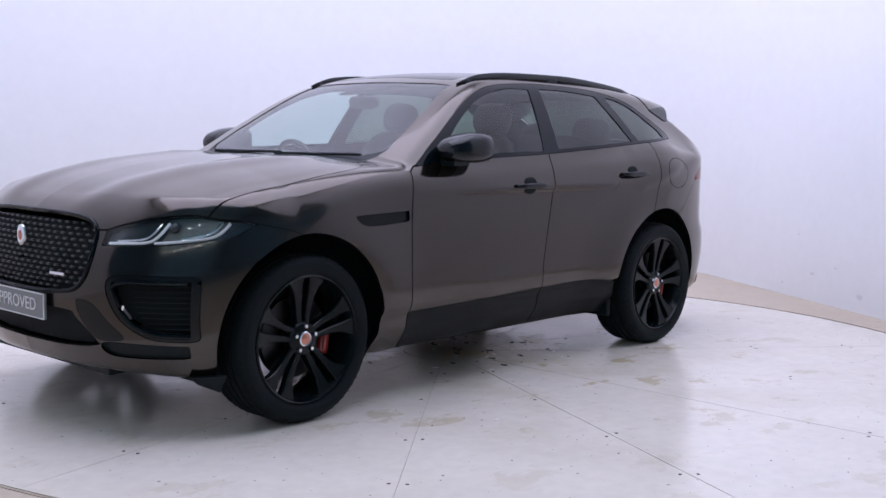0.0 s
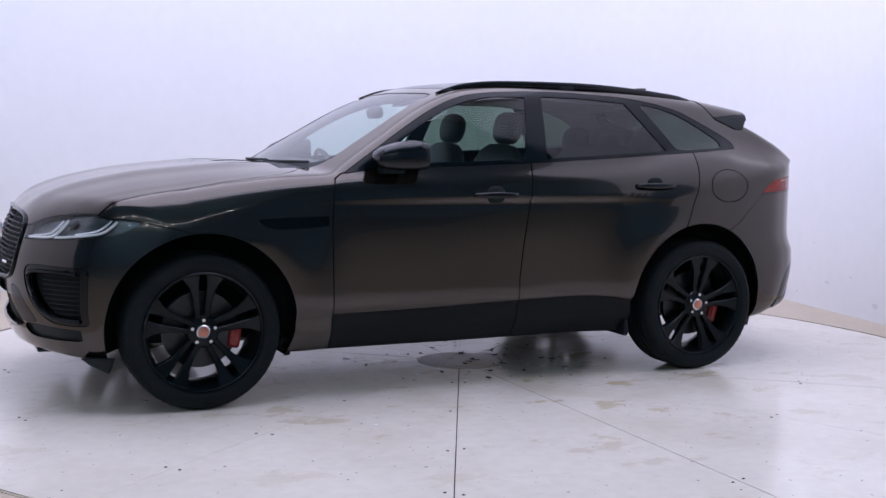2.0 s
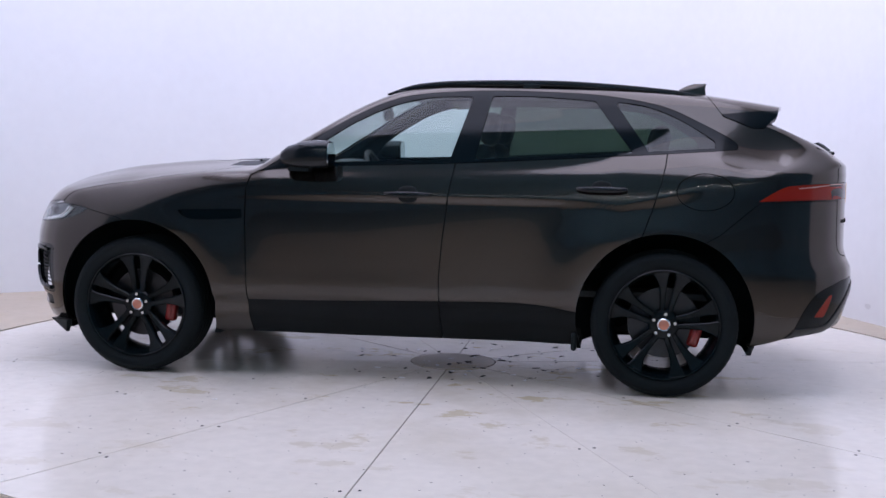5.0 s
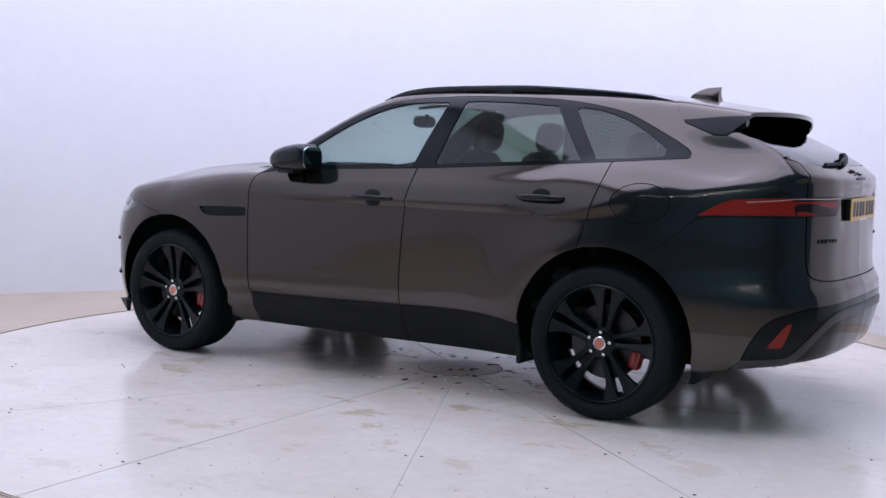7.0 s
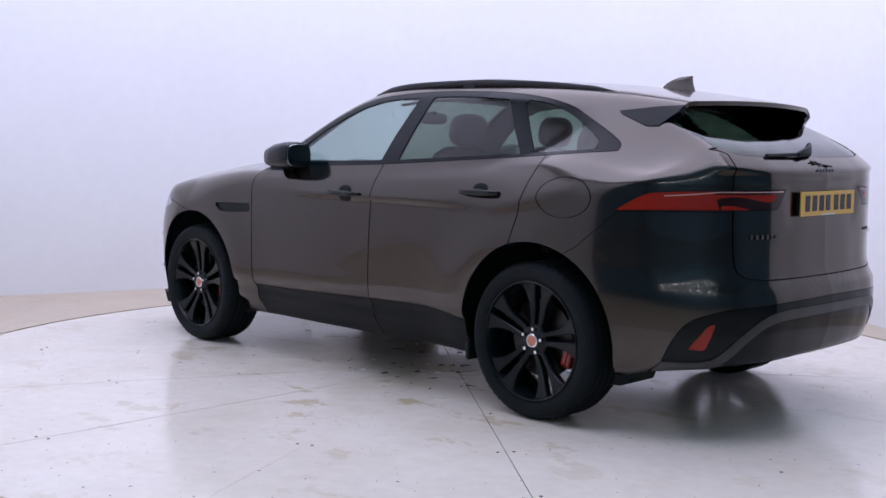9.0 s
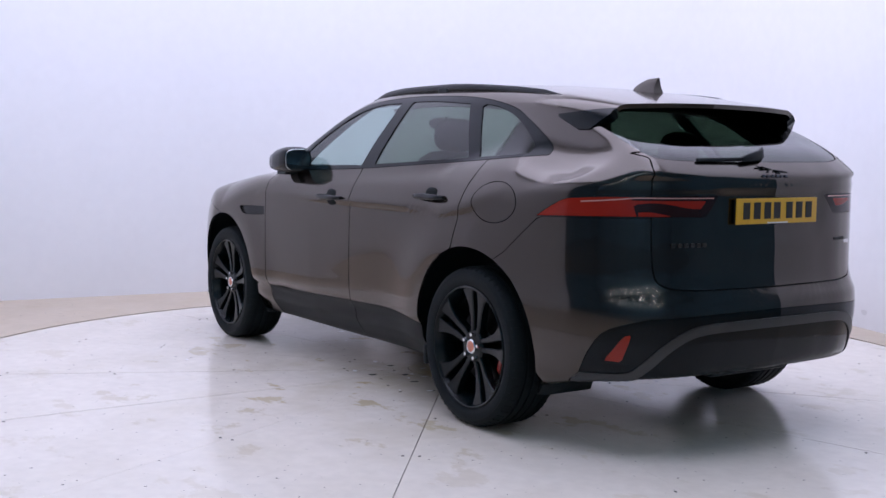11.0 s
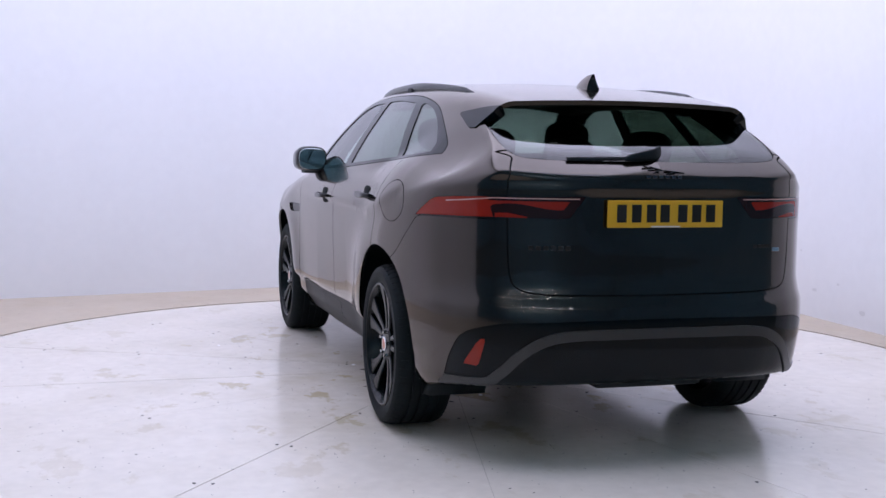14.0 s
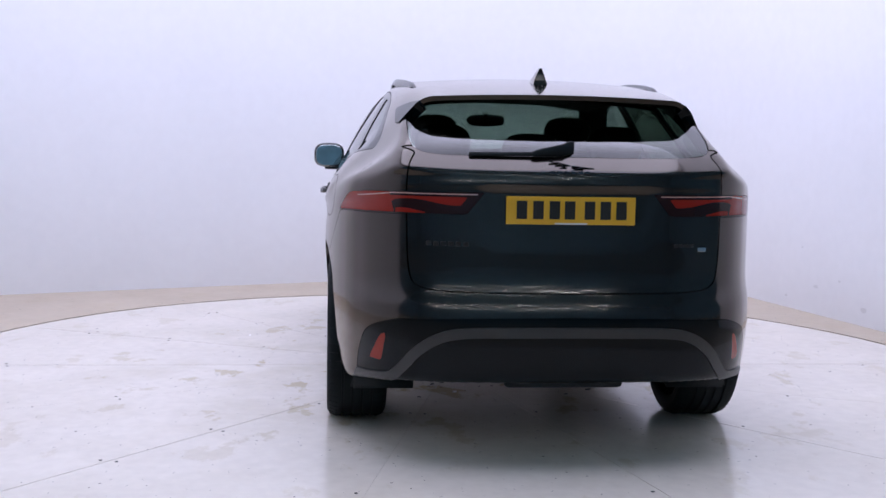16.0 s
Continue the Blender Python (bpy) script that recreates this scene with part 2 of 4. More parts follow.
def floor():
    """The floor round the turntable's pit."""
    n = 120
    rings = ((R_DISC + 0.016, -0.3), (R_DISC + 0.016, 0.0), (6.0, 0.0), (14.0, 0.0))
    verts = [(r * math.cos(2 * math.pi * k / n), r * math.sin(2 * math.pi * k / n), z) for r, z in rings for k in range(n)]
    faces = [(i * n + k, (i + 1) * n + k, (i + 1) * n + (k + 1) % n, i * n + (k + 1) % n) for i in range(3) for k in range(n)]
    tagged(new("floor", mesh_of("floor", verts, faces, FLOOR_OUT)), "worn beige painted concrete floor", "floor", kind="structure")
    pit = bmesh.new()
    bmesh.ops.create_circle(pit, cap_ends=True, segments=96, radius=R_DISC + 0.2)
    pit.transform(Matrix.Translation((0, 0, -0.27)))
    tagged(part("pit", pit, DARK, None), "dark pit under the turntable", "floor", kind="structure")
    rim = spun([(R_DISC + 0.005, -0.05), (R_DISC + 0.005, 0.003), (R_DISC + 0.014, 0.003), (R_DISC + 0.014, -0.05)], 120)
    rim.transform(pose(0, 0, 0, 90))
    tagged(part("trim", rim, FLOOR_OUT, None), "beige painted edge strip round the turntable", "trim", kind="structure")


floor()


# unseen sheet over the floor, added so flanks and tail mirror something dark
hall_floor = mesh_of("floor_hall", [(-9, -13, 0.004), (9, -13, 0.004), (9, -6.6, 0.004), (-9, -6.6, 0.004)], [(0, 1, 2, 3)], HALL_FLOOR)
tagged(new("floor_hall", hall_floor), "unseen dark teal floor beyond the studio, added for the car's reflections", "floor", kind="structure")


def scuff(x, y, z, size, turn):
    """A faint scuff mark on the wall paint."""
    b = bmesh.new()
    bmesh.ops.create_circle(b, cap_ends=True, segments=9, radius=1)
    for k, v in enumerate(b.verts):
        v.co *= 0.7 + 0.5 * noise.random()
    b.transform(Matrix.Translation((x, y, z)) @ Matrix.Rotation(radians(turn), 4, "Z") @ Matrix.Rotation(math.pi / 2, 4, "X") @ Matrix.Diagonal((size, size * 0.5, 1, 1)))
    part("scuff", b, SCUFF, bpy.data.objects["wall_cove"])


def wall_x(y):
    """The right-hand wall's inner face."""
    return 2.03 + (5.47 - y) * (4.3 - 2.03) / (5.47 + 2.55) - 0.003


for y, z, size in ((2.35, 0.22, 0.03), (2.05, 0.30, 0.02), (1.75, 0.12, 0.04), (2.75, 0.10, 0.02), (2.55, 0.52, 0.015)):
    scuff(wall_x(y), y, z, size, 106)
for x in (-3.4, -2.3, -1.2, 0.0, 1.1, 2.3, 3.3):
    for y, z in ((-7.4, 4.5), (-9.0, 4.1), (-10.8, 3.8)):
        lamp = part("strip_lamp", box(0.30, 0.05, 0.05, (x, y, z), 0.02), TUBE, None)
        for dx in (-0.14, 0.14):
            part("suspension_rod", box(0.008, 0.008, ROOM_H + 0.1 - z, (x + dx, y, (ROOM_H + 0.1 + z) / 2)), STEEL, lamp)
        tagged(lamp, "bright strip lamp hanging in the dark hall", "lamp", "hall strip lamps")


def turntable():
    """The round steel platform: sectors parted by thin joints, and a round cover in the middle."""
    top = tagged(new("turntable"), "round pale painted steel turntable with radial joints, drips and scuffs", "turntable")
    part("base", spun([(0.02, -0.25), (R_DISC, -0.25), (R_DISC, -0.013), (0.02, -0.013)], 96), DARK, top, "dark steel base").data.transform(pose(0, 0, 0, 90))
    joints = JOINTS
    for i, a in enumerate(joints):
        b = joints[(i + 1) % len(joints)]
        b += 360 if b <= a else 0
        g0, g1 = WIDTHS[i], WIDTHS[(i + 1) % len(joints)]
        outline = []
        steps = max(2, int((b - a) / 2))
        for r, order in ((0.252, 1), (R_DISC - 0.012, -1)):
            lo, hi = a + math.degrees(g0 / r), b - math.degrees(g1 / r)
            ring = [(r * math.cos(radians(lo + (hi - lo) * k / steps)), r * math.sin(radians(lo + (hi - lo) * k / steps))) for k in range(steps + 1)]
            outline += ring[::-1] if order == 1 else ring
        part("floor_plate", sheet(outline, -0.012, 0.0), FLOOR, top)
    part("centre_cover", sheet([(0.246 * math.cos(radians(a)), 0.246 * math.sin(radians(a))) for a in range(0, 360, 5)], -0.012, 0.001), COVER, top, "round hub cover with flaked paint")
    rng = random.Random(4)
    # screw heads beside the joints
    for a in joints:
        for r in (0.62, 1.25, 1.95, 2.55):
            for s in (-1, 1):
                if rng.random() < 0.45:
                    continue
                q = sheet([(0.0075 * math.cos(k), 0.0075 * math.sin(k)) for k in np.linspace(0, 2 * math.pi, 9)[:-1]], 0.0, 0.0012)
                q.transform(Matrix.Rotation(radians(a), 4, "Z") @ Matrix.Translation((r + rng.uniform(-0.02, 0.02), s * 0.035, 0.0)))
                part("screw", q, DARK, top)
    # paint flakes and grit round the hub
    for k in range(70):
        r, a, w = abs(rng.gauss(0.0, 0.55)) + 0.05, rng.uniform(0, 2 * math.pi), rng.uniform(0.008, 0.03)
        n = rng.randint(5, 8)
        q = sheet([(w * rng.uniform(0.5, 1.2) * math.cos(2 * math.pi * i / n), 0.5 * w * rng.uniform(0.5, 1.2) * math.sin(2 * math.pi * i / n)) for i in range(n)], 0.0, 0.0016)
        q.transform(Matrix.Translation((r * math.cos(a), r * math.sin(a), 0.0008)) @ Matrix.Rotation(rng.uniform(0, 6), 4, "Z"))
        part("paint_flake", q, PALE if rng.random() < 0.45 else DARK, top)
    return top


JOINTS = [270 + 360 / 14 * k for k in range(14)]
# half widths: paint has run into some of the joints
WIDTHS = [0.0027, 0.0008, 0.0022, 0.0006, 0.0018, 0.0024, 0.0007, 0.0021, 0.0009, 0.0025, 0.0007, 0.0019, 0.0008, 0.0023]
turntable_thing = turntable()


# ---- the car: its shape as a function of space (x to the tail, y to the right, z up) ----
def curve(knots):
    """A smooth function through (x, value) knots: cubic with limited slopes."""
    xs, ys = np.array([k[0] for k in knots], float), np.array([k[1] for k in knots], float)
    d = np.diff(ys) / np.diff(xs)
    h = np.diff(xs)
    mid = (d[:-1] * h[1:] + d[1:] * h[:-1]) / (h[:-1] + h[1:])
    low = 3 * np.minimum(np.abs(d[:-1]), np.abs(d[1:]))
    mid = np.where(d[:-1] * d[1:] > 0, np.sign(mid) * np.minimum(np.abs(mid), low), 0)
    s = np.concatenate([[d[0]], mid, [d[-1]]])

    def value(x):
        x = np.clip(x, xs[0], xs[-1])
        i = np.clip(np.searchsorted(xs, x) - 1, 0, len(xs) - 2)
        t = (x - xs[i]) / h[i]
        return ys[i] * (1 + 2 * t) * (1 - t) ** 2 + s[i] * h[i] * t * (1 - t) ** 2 + ys[i + 1] * t * t * (3 - 2 * t) + s[i + 1] * h[i] * t * t * (t - 1)
    return value


def smax(a, b, k):
    h = np.clip(0.5 + 0.5 * (a - b) / k, 0, 1)
    return b + (a - b) * h + k * h * (1 - h)


def smin(a, b, k):
    return -smax(-a, -b, k)


def step(t):
    t = np.clip(t, 0, 1)
    return t * t * (3 - 2 * t)


def bell(x, c, w):
    return np.exp(-((x - c) / w) ** 2)


hood_top = curve([(-2.45, 0.72), (-2.31, 0.86), (-2.23, 0.930), (-2.07, 1.018), (-1.75, 1.108), (-1.43, 1.150), (-1.02, 1.172), (-0.7, 1.165), (0.0, 1.175), (0.9, 1.215), (1.4, 1.25), (1.8, 1.28), (2.1, 1.30), (2.6, 1.30)])
hood_drop = curve([(0.0, 0.0), (0.3, 0.006), (0.5, 0.018), (0.7, 0.050), (0.8, 0.075), (0.9, 0.115), (0.97, 0.20), (1.1, 0.45)])
side_width = curve([(0.18, 0.80), (0.28, 0.865), (0.34, 0.905), (0.425, 0.926), (0.452, 0.946), (0.50, 0.957), (0.60, 0.961), (0.75, 0.9635), (0.90, 0.9645), (1.0, 0.9625), (1.045, 0.958), (1.08, 0.950), (1.13, 0.931), (1.18, 0.902), (1.4, 0.78)])
front_face = curve([(0.15, -2.13), (0.22, -2.19), (0.3, -2.24), (0.4, -2.275), (0.5, -2.295), (0.65, -2.30), (0.78, -2.285), (0.87, -2.25), (1.0, -2.17)])
front_plan = curve([(0.0, 0.0), (0.3, 0.018), (0.5, 0.062), (0.68, 0.145), (0.78, 0.215), (0.86, 0.303), (0.92, 0.405), (1.0, 0.67)])
rear_face = curve([(0.2, 2.30), (0.33, 2.40), (0.45, 2.445), (0.58, 2.465), (0.66, 2.46), (0.71, 2.436), (0.78, 2.420), (0.95, 2.418), (1.12, 2.416), (1.155, 2.411), (1.172, 2.399), (1.2, 2.372), (1.26, 2.30), (1.3, 2.245), (1.35, 2.16), (1.4, 2.055), (1.45, 1.93), (1.49, 1.81), (1.53, 1.765), (1.7, 1.70)])
rear_plan = curve([(0.0, 0.0), (0.3, 0.012), (0.5, 0.04), (0.65, 0.105), (0.75, 0.19), (0.82, 0.29), (0.89, 0.45), (0.95, 0.72), (1.0, 1.1)])
roof_line = curve([(-1.4, 0.86), (-0.93, 1.145), (-0.57, 1.358), (-0.17, 1.562), (-0.02, 1.608), (0.15, 1.632), (0.4, 1.648), (0.7, 1.650), (1.1, 1.638), (1.5, 1.603), (1.8, 1.563), (2.06, 1.520), (2.3, 1.47)])
glass_lean = curve([(1.0, 0.985), (1.13, 0.930), (1.18, 0.905), (1.3, 0.845), (1.45, 0.755), (1.55, 0.685), (1.62, 0.615), (1.7, 0.50)])
glass_taper = curve([(-1.0, 0.03), (-0.4, 0.01), (0.1, 0.0), (0.8, 0.004), (1.2, 0.028), (1.68, 0.085), (2.0, 0.145), (2.3, 0.2)])
flare = curve([(-1.0, 0.0), (0.0, 1.0), (1.0, 0.0)])
WHEEL_X, ARCH_Z, ARCH_R = 1.437, 0.395, 0.455


def cabin(x, a, z):
    """The roof and window planes, without the tail's slope."""
    taper = glass_taper(x)
    ws = 0.045 * (a / 0.7) ** 2 * np.clip((0.35 - x) / 0.5, 0, 1)
    roof = (z - (roof_line(x - ws) - 0.029 * (a / 0.6) ** 2)) * 0.85
    gside = (a - (glass_lean(z) - taper)) * 0.88
    return smax(roof, gside, 0.045)


def body(p):
    """Below zero inside the car's body, with no arches and no openings."""
    x, a, z = p[..., 0], np.abs(p[..., 1]), p[..., 2]
    w = side_width(z)
    for c in (-WHEEL_X, WHEEL_X):
        d = np.hypot(x - c, z - ARCH_Z)
        w = w + (0.022 if c < 0 else 0.026) * bell(d, 0.50, 0.17) * np.clip((1.1 - z) / 0.3, 0, 1)
    w = w - 0.005 * bell(x, 0.1, 0.75) * bell(z, 0.62, 0.16)
    w = w - 0.035 * np.clip((x - 1.3) / 0.8, 0, 1) ** 2 * np.clip((z - 0.9) / 0.3, 0, 1)
    w = w - 0.05 * np.clip((-x - 1.2) / 0.9, 0, 1) ** 2 * np.clip((z - 0.8) / 0.3, 0, 1)
    w = w - 0.022 * np.clip((x + 0.2) / 0.8, 0, 1) * np.clip((1.05 - z) / 0.55, 0, 1)
    side = a - w
    bulge = 0.014 * bell(a, 0.36 + 0.10 * np.clip((x + 2.2) / 1.2, 0, 1), 0.10) * np.clip((-0.9 - x) / 0.3, 0, 1)
    top = (z - (hood_top(x) - hood_drop(a) * (1 - 0.7 * np.clip((x + 1.5) / 0.8, 0, 1) + 1.1 * np.clip((x - 1.2) / 0.8, 0, 1)) + bulge)) * 0.92
    front = front_face(z) + front_plan(a) - x
    recess = 0.007 * step((0.40 - a - 0.25 * (1.13 - z)) / 0.10) * step((z - 0.88) / 0.14) * step((1.16 - z) / 0.05)
    rear = x - (rear_face(z) - rear_plan(a) - recess)
    low = 0.235 + 0.06 * np.clip((np.abs(x) - 1.7) / 0.7, 0, 1) + 0.055 * step((x - 1.75) / 0.4) - z
    lower = smax(smax(side, top, 0.05), smax(front * 0.9, rear * 0.85, 0.03), 0.05)
    lower = smax(lower, low, 0.02)
    green = smax(smax(cabin(x, a, z), (x - (rear_face(z) - 0.45 * rear_plan(a))) * 0.45, 0.03), 1.0 + 0.21 * np.clip((x - 1.2) / 0.5, 0, 1) - z, 0.02)
    return smin(lower, green, 0.018 + 0.08 * np.clip((x - 1.1) / 0.6, 0, 1) + 0.10 * bell(x, 1.55, 0.28))


def half_skin():
    """The left half of the body as a grid of points found along rays from a spine inside, and its triangles."""
    n_mid, n_cap, n_round = 144, 66, 180
    x0, x1, zc = -1.55, 1.65, 0.72
    mids = [(x, 0.0) for x in np.linspace(x0, x1, n_mid)]
    front = [(x0, -s) for s in np.linspace(90, 90 / n_cap, n_cap)]
    back = [(x1, s) for s in np.linspace(90 / n_cap, 90, n_cap)]
    rows = np.array(front + mids + back)
    phi = np.radians(np.linspace(-90, 90, n_round))
    X = np.repeat(rows[:, :1], n_round, 1)
    psi = np.radians(np.repeat(rows[:, 1:], n_round, 1))
    D = np.stack([np.sin(psi), -np.cos(psi) * np.cos(phi), np.cos(psi) * np.sin(phi)], -1)
    C = np.stack([X, np.zeros_like(X), np.repeat((zc + 0.31 * np.clip((rows[:, :1] - 0.9) / 0.75, 0, 1)), n_round, 1)], -1)
    lo, hi = np.zeros_like(X), np.full_like(X, 2.0)
    for _ in range(26):
        m = (lo + hi) / 2
        inside = body(C + m[..., None] * D) < 0
        lo, hi = np.where(inside, m, lo), np.where(inside, hi, m)
    P = C + ((lo + hi) / 2)[..., None] * D
    P[:, 0, 1] = P[:, -1, 1] = 0
    nr = len(rows)
    i, j = np.meshgrid(np.arange(nr - 1), np.arange(n_round - 1), indexing="ij")
    a, b, c, d = i * n_round + j, i * n_round + j + 1, (i + 1) * n_round + j + 1, (i + 1) * n_round + j
    F = np.concatenate([np.stack([a, c, b], -1).reshape(-1, 3), np.stack([a, d, c], -1).reshape(-1, 3)])
    return P.reshape(-1, 3), F


def cut(V, F, f):
    """Splits a triangle mesh along f = 0: the part below zero and the part above."""
    d = f(V)
    s = d < 0
    E = np.sort(np.concatenate([F[:, [0, 1]], F[:, [1, 2]], F[:, [2, 0]]]), 1)
    E = E[s[E[:, 0]] != s[E[:, 1]]]
    if not len(E):
        return ((V, F), (V[:0], F[:0])) if s.any() and s[F].all() else ((V[:0], F[:0]), (V, F))
    key = np.unique(E[:, 0].astype(np.int64) * len(V) + E[:, 1])
    e0, e1 = key // len(V), key % len(V)
    lo, hi = np.zeros(len(key)), np.ones(len(key))
    for _ in range(16):
        m = (lo + hi) / 2
        same = (f(V[e0] + m[:, None] * (V[e1] - V[e0])) < 0) == s[e0]
        lo, hi = np.where(same, m, lo), np.where(same, hi, m)
    W = V[e0] + ((lo + hi) / 2)[:, None] * (V[e1] - V[e0])
    VV = np.concatenate([V, W])

    def at(p, q):
        return len(V) + np.searchsorted(key, np.minimum(p, q).astype(np.int64) * len(V) + np.maximum(p, q))
    n_in = s[F].sum(1)
    out = {True: [F[n_in == 3]], False: [F[n_in == 0]]}
    for lone in (True, False):
        G = F[n_in == (1 if lone else 2)]
        k = np.argmax(s[G] == lone, 1)
        r = np.arange(len(G))
        p, q, t = G[r, k], G[r, (k + 1) % 3], G[r, (k + 2) % 3]
        pq, pt = at(p, q), at(p, t)
        out[lone].append(np.stack([p, pq, pt], 1))
        out[not lone] += [np.stack([pq, q, t], 1), np.stack([pq, t, pt], 1)]
    return tidy(VV, np.concatenate(out[True])), tidy(VV, np.concatenate(out[False]))


def tidy(V, F):
    used, inv = np.unique(F, return_inverse=True)
    return V[used], inv.reshape(-1, 3)


def mirrored(V, F):
    """Both halves, sewn along the middle."""
    W = V * np.array([1, -1, 1])
    VV = np.concatenate([V, W])
    FF = np.concatenate([F, F[:, ::-1] + len(V)])
    mid = np.abs(V[:, 1]) < 1e-6
    ren = np.arange(len(VV))
    ren[len(V):][mid] = np.nonzero(mid)[0]
    return tidy(VV, ren[FF])


def other_side(V, F):
    return V * np.array([1, -1, 1]), F[:, ::-1]


def flanged(V, F, depth):
    """The panel with its rim folded inwards by depth."""
    e1, e2, e3 = V[F[:, 0]], V[F[:, 1]], V[F[:, 2]]
    n = np.cross(e2 - e1, e3 - e1)
    N = np.zeros_like(V)
    for k in range(3):
        np.add.at(N, F[:, k], n)
    N /= np.linalg.norm(N, axis=1)[:, None] + 1e-12
    H = np.concatenate([F[:, [0, 1]], F[:, [1, 2]], F[:, [2, 0]]])
    key = H[:, 0].astype(np.int64) * len(V) + H[:, 1]
    back = H[:, 1].astype(np.int64) * len(V) + H[:, 0]
    B = H[~np.isin(back, key)]
    B = B[(np.abs(V[B[:, 0], 1]) > 1e-5) | (np.abs(V[B[:, 1], 1]) > 1e-5)]
    ids, inv = np.unique(B, return_inverse=True)
    inv = inv.reshape(-1, 2)
    n0, k = len(V), len(ids)
    VV = np.concatenate([V, V[ids], V[ids] - depth * N[ids]])
    a, b = n0 + inv[:, 0], n0 + inv[:, 1]
    FF = np.concatenate([F, np.stack([b, a, a + k], 1), np.stack([b, a + k, b + k], 1)])
    return VV, FF


def panel(name, VF, mat, parent, label="", fold=0.012, lift=0.0):
    V, F = VF
    if fold:
        V, F = flanged(V, F, fold)
    me = bpy.data.meshes.new(name)
    me.vertices.add(len(V))
    me.vertices.foreach_set("co", V.astype(np.float32).ravel())
    me.loops.add(F.size)
    me.loops.foreach_set("vertex_index", F.astype(np.int32).ravel())
    me.polygons.add(len(F))
    me.polygons.foreach_set("loop_start", np.arange(0, F.size, 3, dtype=np.int32))
    me.update(calc_edges=True)
    me.validate()
    me.polygons.foreach_set("use_smooth", [True] * len(me.polygons))
    me.materials.append(mat)
    return part(name, me, mat, parent, label)


# ---- the car ----
def smooth_outline(points, closed=True, steps=8):
    """A curve through the points; a point given twice makes a corner."""
    p = np.array(points, float)
    n = len(p)
    out = []
    for i in range(n if closed else n - 1):
        a, b, c, d = (p[(i + k) % n] if closed else p[min(max(i + k, 0), n - 1)] for k in (-1, 0, 1, 2))
        if np.allclose(b, c):
            continue
        m0 = np.zeros(2) if np.allclose(a, b) else (c - a) / 2
        m1 = np.zeros(2) if np.allclose(c, d) else (d - b) / 2
        for t in np.linspace(0, 1, steps, endpoint=False):
            out.append((2 * t**3 - 3 * t**2 + 1) * b + (t**3 - 2 * t**2 + t) * m0 + (3 * t**2 - 2 * t**3) * c + (t**3 - t**2) * m1)
    if not closed:
        out.append(p[-1])
    return np.array(out)


def distance(q, line, closed):
    """The distance of 2D points from a polyline, and whether they lie in it."""
    a, b = line, np.roll(line, -1, 0)
    if not closed:
        a, b = line[:-1], line[1:]
    best = np.full(len(q), 1e9)
    odd = np.zeros(len(q), bool)
    for s, e in zip(a, b):
        d = e - s
        w = q - s
        t = np.clip((w @ d) / max(d @ d, 1e-12), 0, 1)
        best = np.minimum(best, np.hypot(*(w - t[:, None] * d).T))
        hit = (s[1] > q[:, 1]) != (e[1] > q[:, 1])
        if d[1] != 0:
            odd ^= hit & (q[:, 0] < s[0] + (q[:, 1] - s[1]) / d[1] * d[0])
    return best, odd


def region(points, view, where=None, smooth=True, steps=8):
    """A signed distance to an outline seen from the side ('xz'), from an end ('yz') or from above ('xy'); y counts from the middle."""
    points = [p for p in points for _ in range(2 if -0.2 in p else 1)]
    line = smooth_outline(points, True, steps) if smooth else np.array(points, float)
    cols = ["xyz".index(k) for k in view]

    lo, hi = line.min(0) - 0.03, line.max(0) + 0.03

    def f(p):
        q = p.copy()
        q[:, 1] = np.abs(q[:, 1])
        uv = q[:, cols]
        near = ((uv > lo) & (uv < hi)).all(1)
        if where is not None:
            out = where(q)
            near &= out < 0.03
        d = np.full(len(q), 0.03)
        e, odd = distance(uv[near], line, True)
        d[near] = np.where(odd, -e, e)
        return d if where is None else np.maximum(d, out)
    return f


def grown(f, by):
    return lambda p: f(p) - by


def both(f, g):
    return lambda p: np.maximum(f(p), g(p))


def take(f, gap=0.0022):
    """Takes a piece out of the skin, with a gap round it."""
    global SKIN
    piece, rest = cut(*SKIN, grown(f, -gap))
    SKIN = cut(*rest, grown(f, gap))[1] if gap else rest
    return piece


def twice(name, VF, mat, parent, label="", fold=0.012):
    """A panel on the left and its mirror image on the right."""
    return panel(name, VF, mat, parent, label, fold), panel(name, other_side(*VF), mat, parent, label, fold)


def pushed(V, F, by):
    """The piece moved along its normals."""
    n = np.cross(V[F[:, 1]] - V[F[:, 0]], V[F[:, 2]] - V[F[:, 0]])
    N = np.zeros_like(V)
    for k in range(3):
        np.add.at(N, F[:, k], n)
    N /= np.linalg.norm(N, axis=1)[:, None] + 1e-12
    N[np.abs(V[:, 1]) < 1e-6, 1] = 0
    return V + by * N, F


car = tagged(new("car"), "dark grey metallic SUV with black wheels on the turntable", "car")
SKIN = half_skin()


def arch(c, r=ARCH_R):
    return lambda p: np.where(np.abs(p[:, 1]) > 0.45, np.hypot(p[:, 0] - c, p[:, 2] - ARCH_Z) - r, 1.0)


SKIN = cut(*SKIN, arch(-WHEEL_X))[1]
SKIN = cut(*SKIN, arch(WHEEL_X))[1]

side_only = lambda q: 0.54 - q[:, 1]
nose_only = lambda q: q[:, 0] + 1.75

